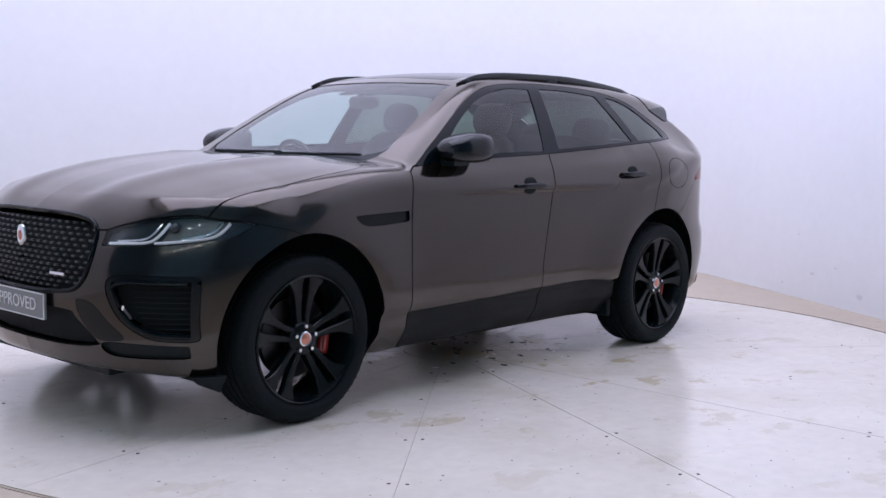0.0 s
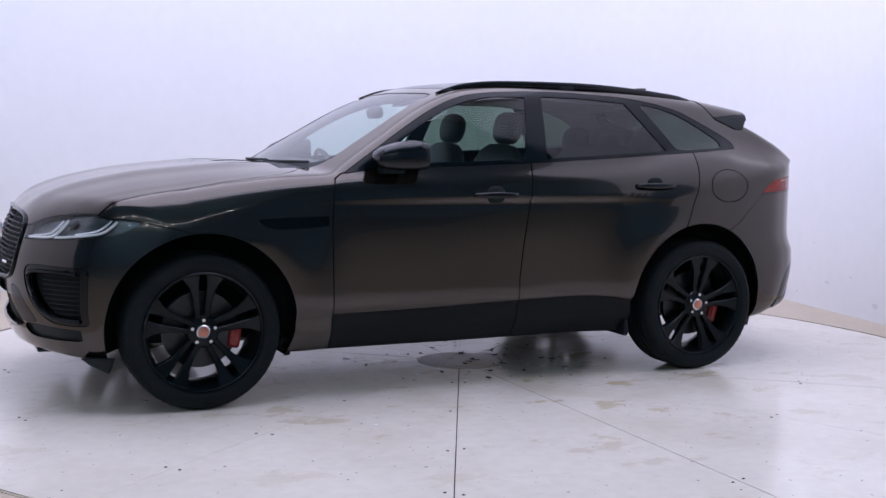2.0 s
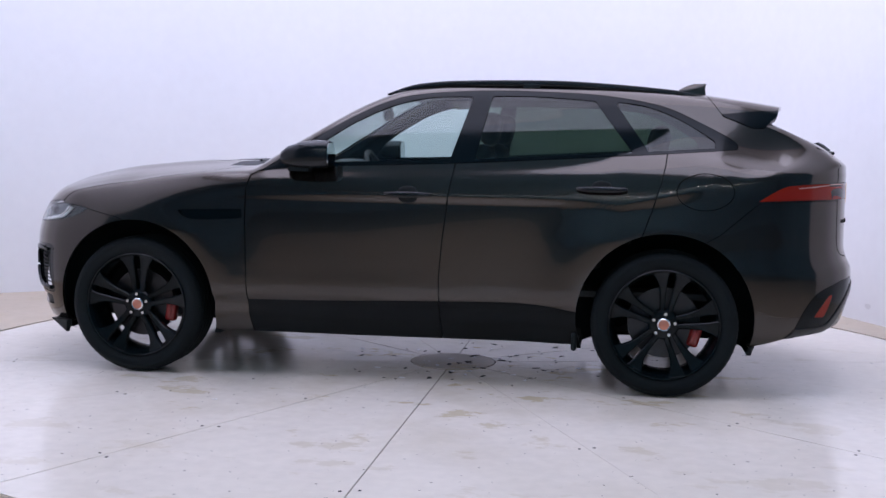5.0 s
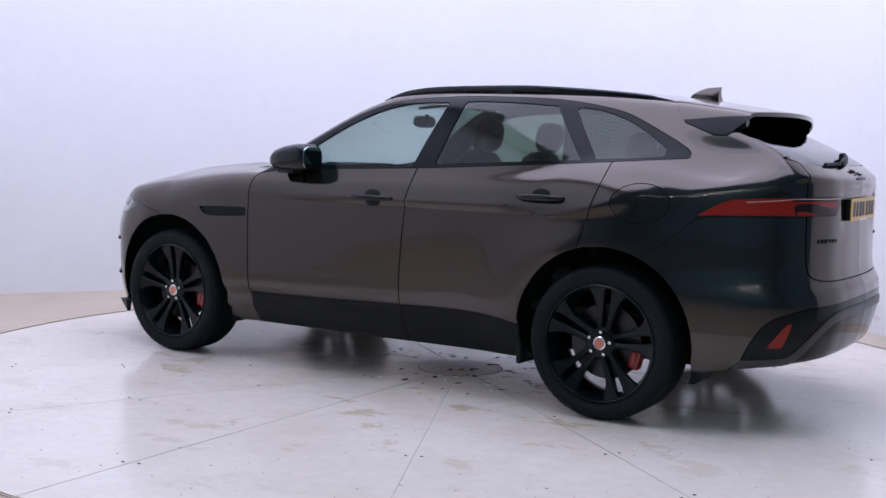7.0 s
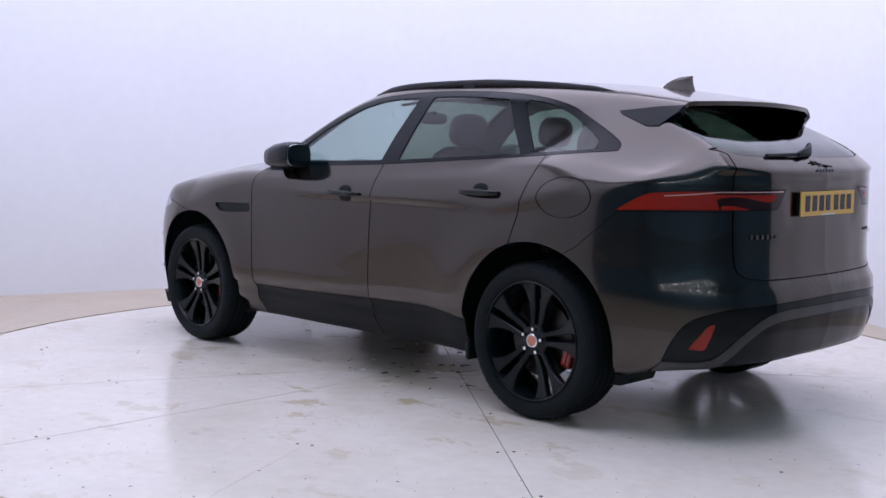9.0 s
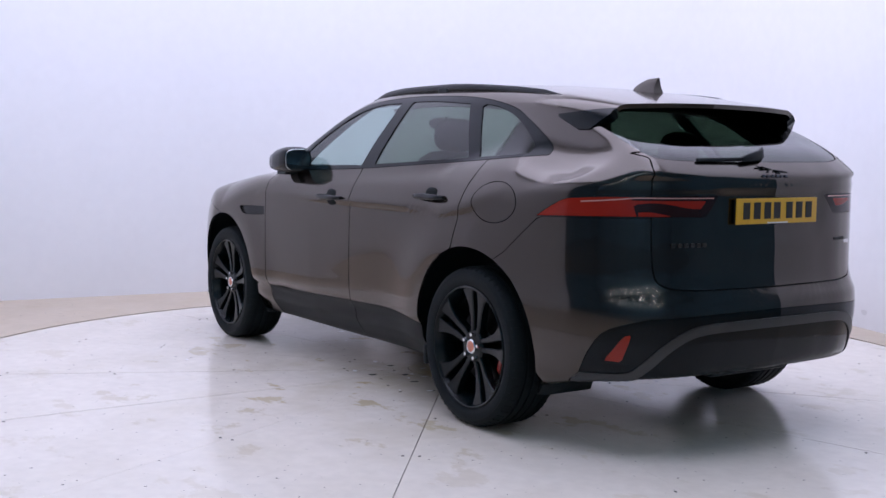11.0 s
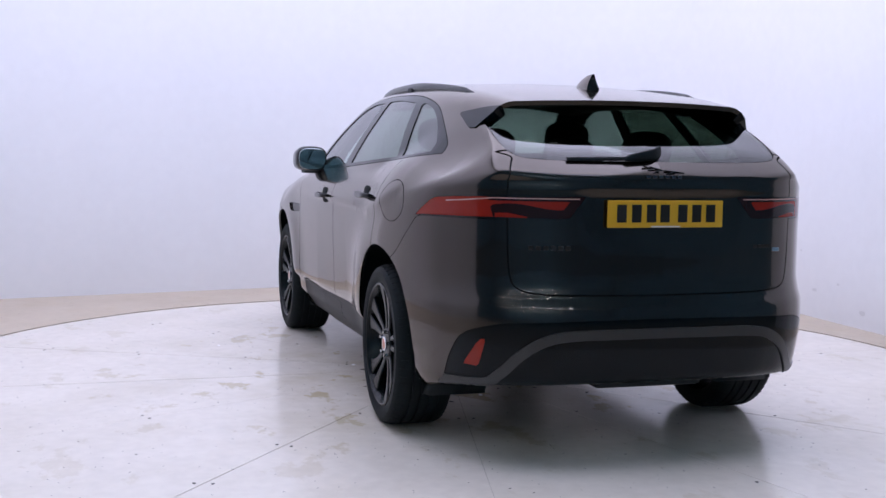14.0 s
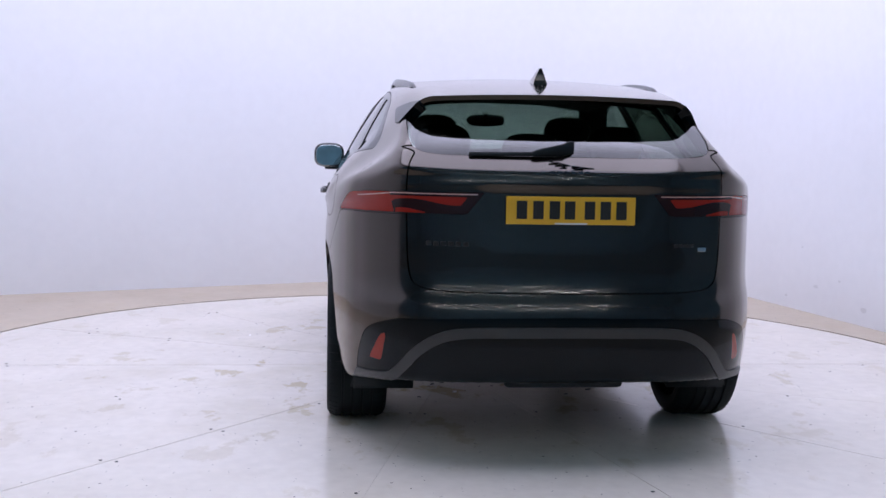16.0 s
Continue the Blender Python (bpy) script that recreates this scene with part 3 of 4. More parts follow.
DLO = region([(-0.735, 1.128), (-0.735, 1.128), (-0.479, 1.159), (-0.185, 1.168), (0.332, 1.188), (0.727, 1.21), (1.308, 1.246), (1.671, 1.272), (1.785, 1.28), (1.785, 1.28), (1.769, 1.325), (1.578, 1.427), (1.388, 1.506),
              (1.099, 1.556), (0.777, 1.574), (0.46, 1.578), (0.145, 1.56), (-0.042, 1.524), (-0.225, 1.443), (-0.41, 1.335), (-0.591, 1.221)], "xz", side_only)
GLASS_F = region([(-0.50, 1.178), (-0.50, 1.178), (0.302, 1.205), (0.302, 1.205), (0.398, 1.545), (0.398, 1.545), (0.2, 1.541), (0.015, 1.508), (-0.17, 1.434), (-0.391, 1.297)], "xz", side_only)
GLASS_R = region([(0.435, 1.212), (0.435, 1.212), (1.255, 1.258), (1.255, 1.258), (1.122, 1.43), (1.05, 1.528), (1.05, 1.528), (0.75, 1.548), (0.5, 1.550), (0.5, 1.550)], "xz", side_only)
GLASS_Q = region([(1.335, 1.264), (1.335, 1.264), (1.660, 1.286), (1.668, 1.30), (1.655, 1.335), (1.464, 1.448), (1.30, 1.505), (1.15, 1.525), (1.15, 1.525)], "xz", side_only)
SCREEN = region([(-0.2, 1.166), (0.3, 1.170), (0.55, 1.172), (0.66, 1.188), (0.695, 1.22), (0.665, 1.33), (0.61, 1.46), (0.565, 1.546), (0.565, 1.546), (0.4, 1.562), (-0.2, 1.574)], "yz", lambda q: q[:, 0] - 0.1)
COWL = region([(-0.2, 1.10), (0.5, 1.10), (0.66, 1.145), (0.695, 1.22), (0.55, 1.19), (-0.2, 1.19)], "yz", lambda q: np.maximum(q[:, 0] + 0.5, -0.99 - q[:, 0]))
HOOD = region([(-2.226, -0.2), (-2.225, 0.0), (-2.22, 0.244), (-2.215, 0.42), (-2.19, 0.55), (-2.14, 0.67), (-2.05, 0.775), (-1.95, 0.845), (-1.88, 0.868), (-1.67, 0.862), (-1.35, 0.852), (-1.10, 0.842), (-0.98, 0.80), (-0.905, 0.70), (-0.885, 0.60), (-0.93, 0.3), (-0.95, 0.0), (-0.95, -0.2)], "xy", lambda q: 0.87 - q[:, 2])
BACKLIGHT = region([(-0.2, 1.262), (0.35, 1.263), (0.54, 1.270), (0.605, 1.288), (0.63, 1.33), (0.632, 1.40), (0.62, 1.47), (0.57, 1.53), (-0.2, 1.56)], "yz", lambda q: 1.72 - q[:, 0])
TAILGATE = region([(-0.2, 1.30), (0.60, 1.30), (0.615, 1.27), (0.645, 1.19), (0.645, 0.976), (0.635, 0.80), (0.60, 0.742), (0.50, 0.724), (0.3, 0.720), (-0.2, 0.718)], "yz", lambda q: 1.9 - q[:, 0])
LAMP = region([(1.885, 1.020), (1.885, 1.020), (2.01, 1.092), (2.10, 1.106), (2.25, 1.113), (2.6, 1.116), (2.6, 1.034), (2.3, 1.031), (2.05, 1.026)], "xz", lambda q: 0.345 + (1.114 - q[:, 2]) * 0.8 - q[:, 1])
BUMPER_R = region([(1.3, 0.1), (1.3, 0.68), (1.64, 0.812), (1.70, 0.846), (1.885, 1.005), (1.92, 1.018), (2.05, 1.022), (2.7, 1.028), (2.7, 0.1)], "xz", smooth=False)
DIFFUSER = region([(-0.2, 0.1), (0.84, 0.1), (0.835, 0.36), (0.822, 0.48), (0.79, 0.555), (0.70, 0.598), (0.60, 0.611), (0.3, 0.622), (-0.2, 0.628)], "yz", lambda q: 1.93 + (0.6 - q[:, 2]) * 0.4 - q[:, 0])
REFLECTOR = region([(0.747, 0.532), (0.747, 0.532), (0.724, 0.540), (0.724, 0.540), (0.740, 0.420), (0.740, 0.420), (0.788, 0.424), (0.788, 0.424)], "yz", lambda q: 1.93 - q[:, 0])
GRILLE = region([(-0.2, 0.922), (0.244, 0.921), (0.40, 0.908), (0.475, 0.878), (0.498, 0.82), (0.492, 0.73), (0.455, 0.655), (0.38, 0.614), (0.15, 0.600), (-0.2, 0.600)], "yz", nose_only)
HEADLIGHT = region([(-2.248, 0.806), (-2.248, 0.806), (-2.154, 0.884), (-2.055, 0.925), (-1.947, 0.940), (-1.871, 0.926), (-1.781, 0.917), (-1.712, 0.904), (-1.712, 0.904), (-1.823, 0.851), (-1.986, 0.826), (-2.157, 0.810)], "xz", side_only)
FOG = region([(0.600, 0.656), (0.67, 0.672), (0.867, 0.668), (0.867, 0.668), (0.858, 0.44), (0.858, 0.44), (0.746, 0.448), (0.66, 0.505), (0.61, 0.585)], "yz", lambda q: q[:, 0] + 1.9)
SLOT = region([(0.55, 0.405), (0.85, 0.400), (0.85, 0.400), (0.845, 0.345), (0.845, 0.345), (0.57, 0.345)], "yz", lambda q: q[:, 0] + 1.9)
WING = region([(0.43, 0.575), (0.51, 0.565), (0.575, 0.50), (0.635, 0.425), (0.54, 0.412), (0.50, 0.43), (0.44, 0.515)], "yz", nose_only)
INTAKE = region([(-0.2, 0.53), (0.34, 0.53), (0.42, 0.50), (0.51, 0.41), (0.50, 0.385), (0.3, 0.368), (-0.2, 0.365)], "yz", nose_only)
BUMPER_F = region([(-2.7, 0.1), (-2.7, 0.862), (-2.24, 0.862), (-2.1, 0.875), (-1.95, 0.885), (-1.71, 0.902), (-1.54, 0.864), (-1.40, 0.81), (-1.40, 0.1)], "xz", smooth=False)
DOOR_F = region([(-0.786, 0.2), (-0.797, 0.55), (-0.804, 0.874), (-0.798, 1.03), (-0.782, 1.105), (-0.74, 1.131), (-0.70, 1.14), (-0.47, 1.165), (0.0, 1.18), (0.334, 1.195), (0.303, 1.0), (0.272, 0.757), (0.257, 0.574), (0.262, 0.42), (0.268, 0.2)], "xz", side_only, smooth=False)
DOOR_R = region([(0.268, 0.2), (0.262, 0.42), (0.257, 0.574), (0.272, 0.757), (0.303, 1.0), (0.335, 1.195), (0.73, 1.215), (1.31, 1.252), (1.43, 1.26), (1.422, 1.2), (1.404, 1.12), (1.36, 0.97), (1.315, 0.84), (1.15, 0.62), (1.03, 0.46), (1.005, 0.2)], "xz", side_only, smooth=False)
FLAP = lambda p: (np.hypot((p[:, 0] - 1.622) / 0.143, (p[:, 2] - 1.065) / 0.093) - 1) * 0.11 + np.where(np.abs(p[:, 1]) > 0.5, 0, 1)
VENT = region([(-1.176, 0.905), (-1.12, 0.914), (-0.826, 0.922), (-0.826, 0.922), (-0.820, 0.874), (-0.820, 0.874), (-1.09, 0.863)], "xz", side_only)
ROOF_GLASS = region([(-0.06, -0.2), (-0.055, 0.3), (-0.03, 0.47), (0.0, 0.5), (0.3, 0.52), (0.95, 0.51), (1.0, 0.47), (1.02, -0.2)], "xy", lambda q: 1.5 - q[:, 2])
CREASE = curve([(-1.1, 0.435), (-0.784, 0.430), (0.27, 0.455), (0.6, 0.462), (0.85, 0.448), (1.0, 0.42)])
SILL = lambda p: p[:, 2] - CREASE(p[:, 0]) + np.where((np.abs(p[:, 1]) > 0.5) & (np.abs(p[:, 0]) < 1.05), 0, 1)

# the dark body-in-white seen through the joints, with its window openings
inner = SKIN
for hole in (GLASS_F, GLASS_R, GLASS_Q, SCREEN, BACKLIGHT):
    inner = cut(*inner, grown(hole, 0.004))[1]
for hole in (GRILLE, HEADLIGHT, FOG, INTAKE):
    inner = cut(*inner, hole)[1]
V, F = pushed(*inner, -0.016)
panel("inner_shell", mirrored(V, F), SATIN, car, "black inner shell", fold=0)

glass_panes = []
for f, name, mat in ((GLASS_F, "front_door_glass", GLASS_CLEAR), (GLASS_R, "rear_door_glass", GLASS_DARK), (GLASS_Q, "quarter_glass", GLASS_DARK)):
    glass_panes += twice(name, pushed(*take(f, 0.0), -0.004), mat, car, "", 0)
twice("window_surround", take(DLO, 0.0015), BLACK, car, "gloss black window surround", 0.01)
glass_panes.append(panel("windscreen", mirrored(*pushed(*take(SCREEN, 0.0), -0.003)), GLASS_CLEAR, car, "clear curved windscreen", 0))
panel("cowl", mirrored(*take(COWL, 0.001)), SATIN, car, "black plastic cowl", 0)
glass_panes.append(panel("rear_window", mirrored(*pushed(*take(BACKLIGHT, 0.002), -0.003)), GLASS_DARK, car, "dark tinted rear window", 0))
panel("roof_glass", mirrored(*take(ROOF_GLASS)), BLACK, car, "black glass roof panel")
for g in glass_panes:
    g.visible_shadow = False

grille_skin = take(GRILLE, 0.001)
head_skin = take(HEADLIGHT, 0.0015)
fog_skin = take(FOG, 0.0)
twice("intake_surround", pushed(*take(grown(FOG, 0.022), 0.001), -0.004), BLACK_M, car, "gloss black bevel round the side intake", 0.02)
slot_skin = take(SLOT, 0.0)
twice("bumper_wing", take(WING, 0.001), BLACK_M, car, "gloss black blade beside the lower intake", 0.01)
intake_skin = take(INTAKE, 0.0)
lamp_skin = take(LAMP, 0.001)
lamp_in, lamp_out = cut(*lamp_skin, lambda p: np.abs(p[:, 1]) - 0.647)
hood = panel("bonnet", mirrored(*take(HOOD, 0.003)), PAINT, car, "sculpted grey bonnet")
twice("side_vent", pushed(*take(VENT, 0.001), -0.012), BLACK, car, "gloss black fender vent", 0)
twice("reflector", take(REFLECTOR, 0.0), LAMP_RED, car, "red rear reflector", 0.006)
diff_skin = take(DIFFUSER, 0.001)
blade = smooth_outline([(0.90, 0.338), (0.72, 0.352), (0.665, 0.395), (0.60, 0.478), (0.52, 0.535), (0.42, 0.560), (0.2, 0.566), (-0.2, 0.568)], False)
BLADE = lambda p: distance(np.stack([np.abs(p[:, 1]), p[:, 2]], 1), blade, False)[0] - 0.021
blade_skin, diff_skin = cut(*diff_skin, BLADE)
panel("diffuser", mirrored(*diff_skin), BLACK, car, "gloss black lower rear bumper")
panel("bumper_blade", mirrored(*pushed(*blade_skin, 0.006)), GREY_SATIN, car, "satin grey arched bumper blade", 0.02)
panel("tailgate", mirrored(*take(TAILGATE, 0.003)), PAINT, car, "grey tailgate")
panel("rear_bumper", mirrored(*take(BUMPER_R, 0.0015)), PAINT, car)
panel("front_bumper", mirrored(*take(BUMPER_F, 0.0015)), PAINT, car)
twice("fuel_flap", take(FLAP, 0.002), PAINT, car)
for f, name in ((DOOR_F, "front_door"), (DOOR_R, "rear_door")):
    skin = take(f, 0.003)
    sill, skin = cut(*skin, grown(SILL, -0.0015))
    skin = cut(*skin, grown(SILL, 0.0015))[1]
    doors = twice(name, skin, PAINT, car, "grey door with black glazing trim")
    for d, vf in zip(doors, (sill, other_side(*sill))):
        panel("door_cladding", vf, PAINT_LOW, d, "dark lower door cladding")
panel("body_shell", mirrored(*SKIN), PAINT, car, "grey roof, fenders and quarter panels")


def lit_zone(p):
    """Below zero where the lamp's lens is red, above where it is smoked."""
    a, z = np.abs(p[:, 1]), p[:, 2]
    outer = 0.705 + 0.25 * (z - 1.07) - a
    wave = 1.076 - 0.012 * np.sin((a - 0.36) * 17) - z
    upper = np.maximum(wave, np.maximum(0.40 + (1.11 - z) * 0.8 - a, z - 1.098))
    flame = np.maximum(np.maximum(z - (1.036 + 0.20 * np.clip(a - 0.575, 0, 0.07)), 0.575 - a), a - 0.69)
    return np.minimum(np.minimum(outer, upper), flame)


for name, vf, text in (("tail_lamp", lamp_out, "red and smoked tail lamp"), ("tailgate_lamp", lamp_in, "slim smoked lamp on the tailgate")):
    red, smoked = cut(*vf, lit_zone)
    for body_part, inlay in zip(twice(name, smoked, LAMP_SMOKE, car, text, 0.02), (red, other_side(*red))):
        panel("red_lens", inlay, LAMP_RED, body_part, "bright red lens", 0)


def on_body(x, z, lift=0.0):
    """The left flank's y at (x, z)."""
    lo, hi = 0.2, 1.2
    for _ in range(13):
        m = (lo + hi) / 2
        lo, hi = (m, hi) if body(np.array([[x, -m, z]]))[0] < 0 else (lo, m)
    return -(lo + lift)


def nose_at(y, z, lift=0.0):
    """The front's x at (y, z)."""
    lo, hi = 1.4, 2.6
    for _ in range(13):
        m = (lo + hi) / 2
        lo, hi = (m, hi) if body(np.array([[-m, y, z]]))[0] < 0 else (lo, m)
    return -(lo + lift)


def tail_at(y, z, lift=0.0):
    """The tail's x at (y, z)."""
    lo, hi = 1.4, 2.7
    for _ in range(13):
        m = (lo + hi) / 2
        lo, hi = (m, hi) if body(np.array([[m, y, z]]))[0] < 0 else (lo, m)
    return lo + lift


def flipped(bm):
    """The mirror image on the other side of the car."""
    bmesh.ops.transform(bm, matrix=Matrix.Diagonal((1, -1, 1, 1)), verts=bm.verts[:])
    bmesh.ops.reverse_faces(bm, faces=bm.faces[:])
    return bm


def loft(sections, cap=True):
    """Skins closed sections of equal point count."""
    bm = bmesh.new()
    rings = [[bm.verts.new(p) for p in s] for s in sections]
    n = len(rings[0])
    for a, b in zip(rings, rings[1:]):
        for k in range(n):
            bm.faces.new((a[k], a[(k + 1) % n], b[(k + 1) % n], b[k]))
    if cap:
        bm.faces.new(rings[0][::-1])
        bm.faces.new(rings[-1])
    bmesh.ops.recalc_face_normals(bm, faces=bm.faces[:])
    return bm


def superloop(n=20, power=2.6):
    out = []
    for k in range(n):
        a = 2 * math.pi * k / n
        c, s = math.cos(a), math.sin(a)
        out.append((math.copysign(abs(c) ** (2 / power), c), math.copysign(abs(s) ** (2 / power), s)))
    return out


def pillow(sx, sy, sz, at, power=3.2, turn=None, n=18, rings=9):
    """A rounded block."""
    sections = []
    for k in range(rings + 1):
        a = -math.pi / 2 + math.pi * (k + 0.02) / (rings + 0.04)
        r, h = abs(math.cos(a)) ** (2 / power), math.copysign(abs(math.sin(a)) ** (2 / power), math.sin(a))
        sections.append([Vector((sx / 2 * r * c, sy / 2 * r * s, sz / 2 * h)) for c, s in superloop(n, power)])
    bm = loft(sections)
    bm.transform(Matrix.Translation(at) @ (turn or Matrix()))
    return bm


# -- wheels --
def groove(y):
    return [(0.3775, y - 0.006), (0.369, y - 0.005), (0.369, y + 0.005), (0.3775, y + 0.006)]


def wheel_meshes():
    half = [(0.286, -0.120), (0.296, -0.131), (0.318, -0.138), (0.340, -0.137), (0.342, -0.1355), (0.344, -0.1365), (0.357, -0.130), (0.368, -0.119), (0.3745, -0.104), (0.377, -0.090)]
    tread = [q for y in (-0.066, -0.022, 0.022, 0.066) for q in groove(y)]
    tyre = spun(half + tread + [(r, -y) for r, y in half[::-1]], 72)
    # shoulder blocks
    blocks = []
    for k in range(60):
        for s in (-1, 1):
            blocks.append(box(0.004, 0.038, 0.010, (0, 0, 0)))
            blocks[-1].transform(Matrix.Rotation(2 * math.pi * k / 60 + (0.03 if s > 0 else 0), 4, "Y") @ Matrix.Translation((0.0, s * 0.107, 0.3690)) @ Matrix.Rotation(-s * 0.35, 4, "X"))
    tyre = join(tyre, *blocks)
    rim = spun([(0.290, -0.122), (0.289, -0.130), (0.284, -0.134), (0.278, -0.131), (0.272, -0.118), (0.262, -0.095), (0.252, -0.05), (0.250, 0.03), (0.262, 0.09), (0.288, 0.118)], 72)
    face = [spun([(0.0, -0.104), (0.036, -0.106), (0.070, -0.101), (0.078, -0.092), (0.080, -0.05), (0.0, -0.05)], 40)]
    spokes = []
    for k in (0,):
        for s in (-1, 1):
            sections = []
            for r, off, w, y0, d in ((0.050, 0.018, 0.026, -0.100, 0.050), (0.095, 0.0235, 0.027, -0.097, 0.045), (0.145, 0.029, 0.031, -0.101, 0.040), (0.19, 0.0365, 0.040, -0.107, 0.037), (0.225, 0.047, 0.056, -0.113, 0.034), (0.252, 0.058, 0.080, -0.118, 0.030), (0.279, 0.070, 0.112, -0.123, 0.026)):
                a, b = s * off - w / 2, s * off + w / 2
                q = 0.005
                sections.append([(a, y0 + d, r), (a, y0 + q, r), (a + q, y0, r), (b - q, y0 - 0.0 , r), (b, y0 + q, r), (b, y0 + d, r)])
            spokes.append(loft(sections))
        nut = bmesh.new()
    bmesh.ops.create_cone(nut, cap_ends=True, segments=6, radius1=0.0105, radius2=0.0085, depth=0.018, matrix=Matrix.Rotation(math.pi / 2, 4, "X"))
    cap = spun([(0.0, -0.114), (0.022, -0.1135), (0.027, -0.111), (0.028, -0.104)], 32)
    ring = spun([(0.0265, -0.1125), (0.030, -0.1135), (0.034, -0.110), (0.0345, -0.103)], 32)
    disc = spun([(0.07, -0.052), (0.072, -0.030), (0.185, -0.030), (0.187, -0.02), (0.185, 0.0), (0.07, 0.0)], 48)
    cal = join(box(0.06, 0.06, 0.11, (0.172, -0.02, -0.02), 0.016, 3), box(0.024, 0.012, 0.07, (0.168, -0.052, -0.02), 0.005))
    cal.transform(Matrix.Rotation(radians(8), 4, "Y"))

    def done(name, bm, mat, smooth=True):
        me = bpy.data.meshes.new(name)
        bmesh.ops.recalc_face_normals(bm, faces=bm.faces)
        bm.to_mesh(me)
        bm.free()
        me.materials.append(mat)
        if smooth:
            me.polygons.foreach_set("use_smooth", [True] * len(me.polygons))
            me.set_sharp_from_angle(angle=radians(32))
        return me
    return {"spoke_a": done("spoke", spokes[0], ALLOY), "spoke_b": done("spoke", spokes[1], ALLOY), "hub": done("hub", face[0], ALLOY), "wheel": done("wheel", rim, ALLOY), "tyre": done("tyre", tyre, RUBBER), "nut": done("nut", nut, CHROME, False), "cap": done("cap", cap, COPPER), "ring": done("ring", ring, CHROME), "disc": done("disc", disc, STEEL), "caliper": done("caliper", cal, RED_CALIPER)}


WM = wheel_meshes()
for wx, spin in ((-WHEEL_X, 0), (WHEEL_X, 8)):
    for s in (-1, 1):
        w = part("wheel", WM["wheel"], ALLOY, car, "black five-twin-spoke alloy wheel")
        w.matrix_basis = Matrix.Translation((wx, s * 0.825, 0.377)) @ (Matrix() if s < 0 else Matrix.Rotation(math.pi, 4, "Z")) @ Matrix.Rotation(radians(spin), 4, "Y")
        part("tyre", WM["tyre"], RUBBER, w, "black rubber tyre")
        part("hub_cap", WM["cap"], COPPER, w, "red and gold hub badge")
        part("cap_ring", WM["ring"], CHROME, w)
        part("brake_disc", WM["disc"], STEEL, w)
        c = part("brake_caliper", WM["caliper"], RED_CALIPER, w, "red brake caliper")
        if s > 0:
            c.matrix_basis = Matrix.Rotation(math.pi, 4, "Y")
        part("hub", WM["hub"], ALLOY, w)
        for k in range(5):
            for name in ("spoke_a", "spoke_b"):
                part("spoke", WM[name], ALLOY, w).matrix_basis = Matrix.Rotation(2 * math.pi * k / 5, 4, "Y")
            nut = part("wheel_nut", WM["nut"], CHROME, w)
            nut.matrix_basis = Matrix.Rotation(2 * math.pi * k / 5, 4, "Y") @ Matrix.Translation((0, -0.108, 0.057))
    # arch liner, both sides
    for s in (-1, 1):
        steps = 40
        verts, faces = [], []
        for k in range(steps + 1):
            a = radians(-28 + 236 * k / steps)
            x, z = wx + (ARCH_R + 0.002) * math.cos(a), ARCH_Z + (ARCH_R + 0.002) * math.sin(a)
            yo = on_body(x, z, -0.004) if z > 0.26 else -0.86
            for r, y in ((ARCH_R + 0.002, yo), (ARCH_R + 0.004, yo + 0.012), (ARCH_R + 0.03, yo + 0.02), (ARCH_R + 0.03, -0.58), (0.03, -0.56)):
                verts.append((wx + r * math.cos(a), -s * y, max(ARCH_Z + r * math.sin(a), 0.22)))
        for k in range(steps):
            for i in range(4):
                q = (5 * k + i, 5 * k + i + 1, 5 * k + i + 6, 5 * k + i + 5)
                faces.append(q)
        part("wheel_arch_liner", mesh_of("wheel_arch_liner", verts, faces, SATIN, True), SATIN, car, "black wheel arch liner")

# -- underside and mud deflectors --
part("undertray", join(box(2.0, 1.5, 0.05, (0, 0, 0.262), 0.01), box(0.6, 1.0, 0.05, (1.90, 0, 0.375), 0.01), box(0.5, 1.0, 0.05, (-1.9, 0, 0.27), 0.01)), SATIN, car, "black underbody")
part("rear_axle", join(box(0.16, 1.2, 0.09, (1.437, 0, 0.33), 0.03), box(0.34, 0.50, 0.10, (2.12, 0.02, 0.355), 0.02), box(0.3, 0.16, 0.06, (2.10, -0.42, 0.362), 0.02)), SATIN, car)
for s in (-1, 1):
    b = loft([[(-1.99, -0.86, 0.27), (-1.86, -0.93, 0.27), (-1.84, -0.90, 0.27), (-1.97, -0.82, 0.27)], [(-1.95, -0.85, 0.235), (-1.875, -0.905, 0.20), (-1.865, -0.89, 0.20), (-1.94, -0.83, 0.235)]])
    part("mud_deflector", b if s < 0 else flipped(b), SATIN, car)
    b = box(0.03, 0.20, 0.10, (0.975, -0.80, 0.262), 0.012)
    part("mud_flap", b if s < 0 else flipped(b), SATIN, car)

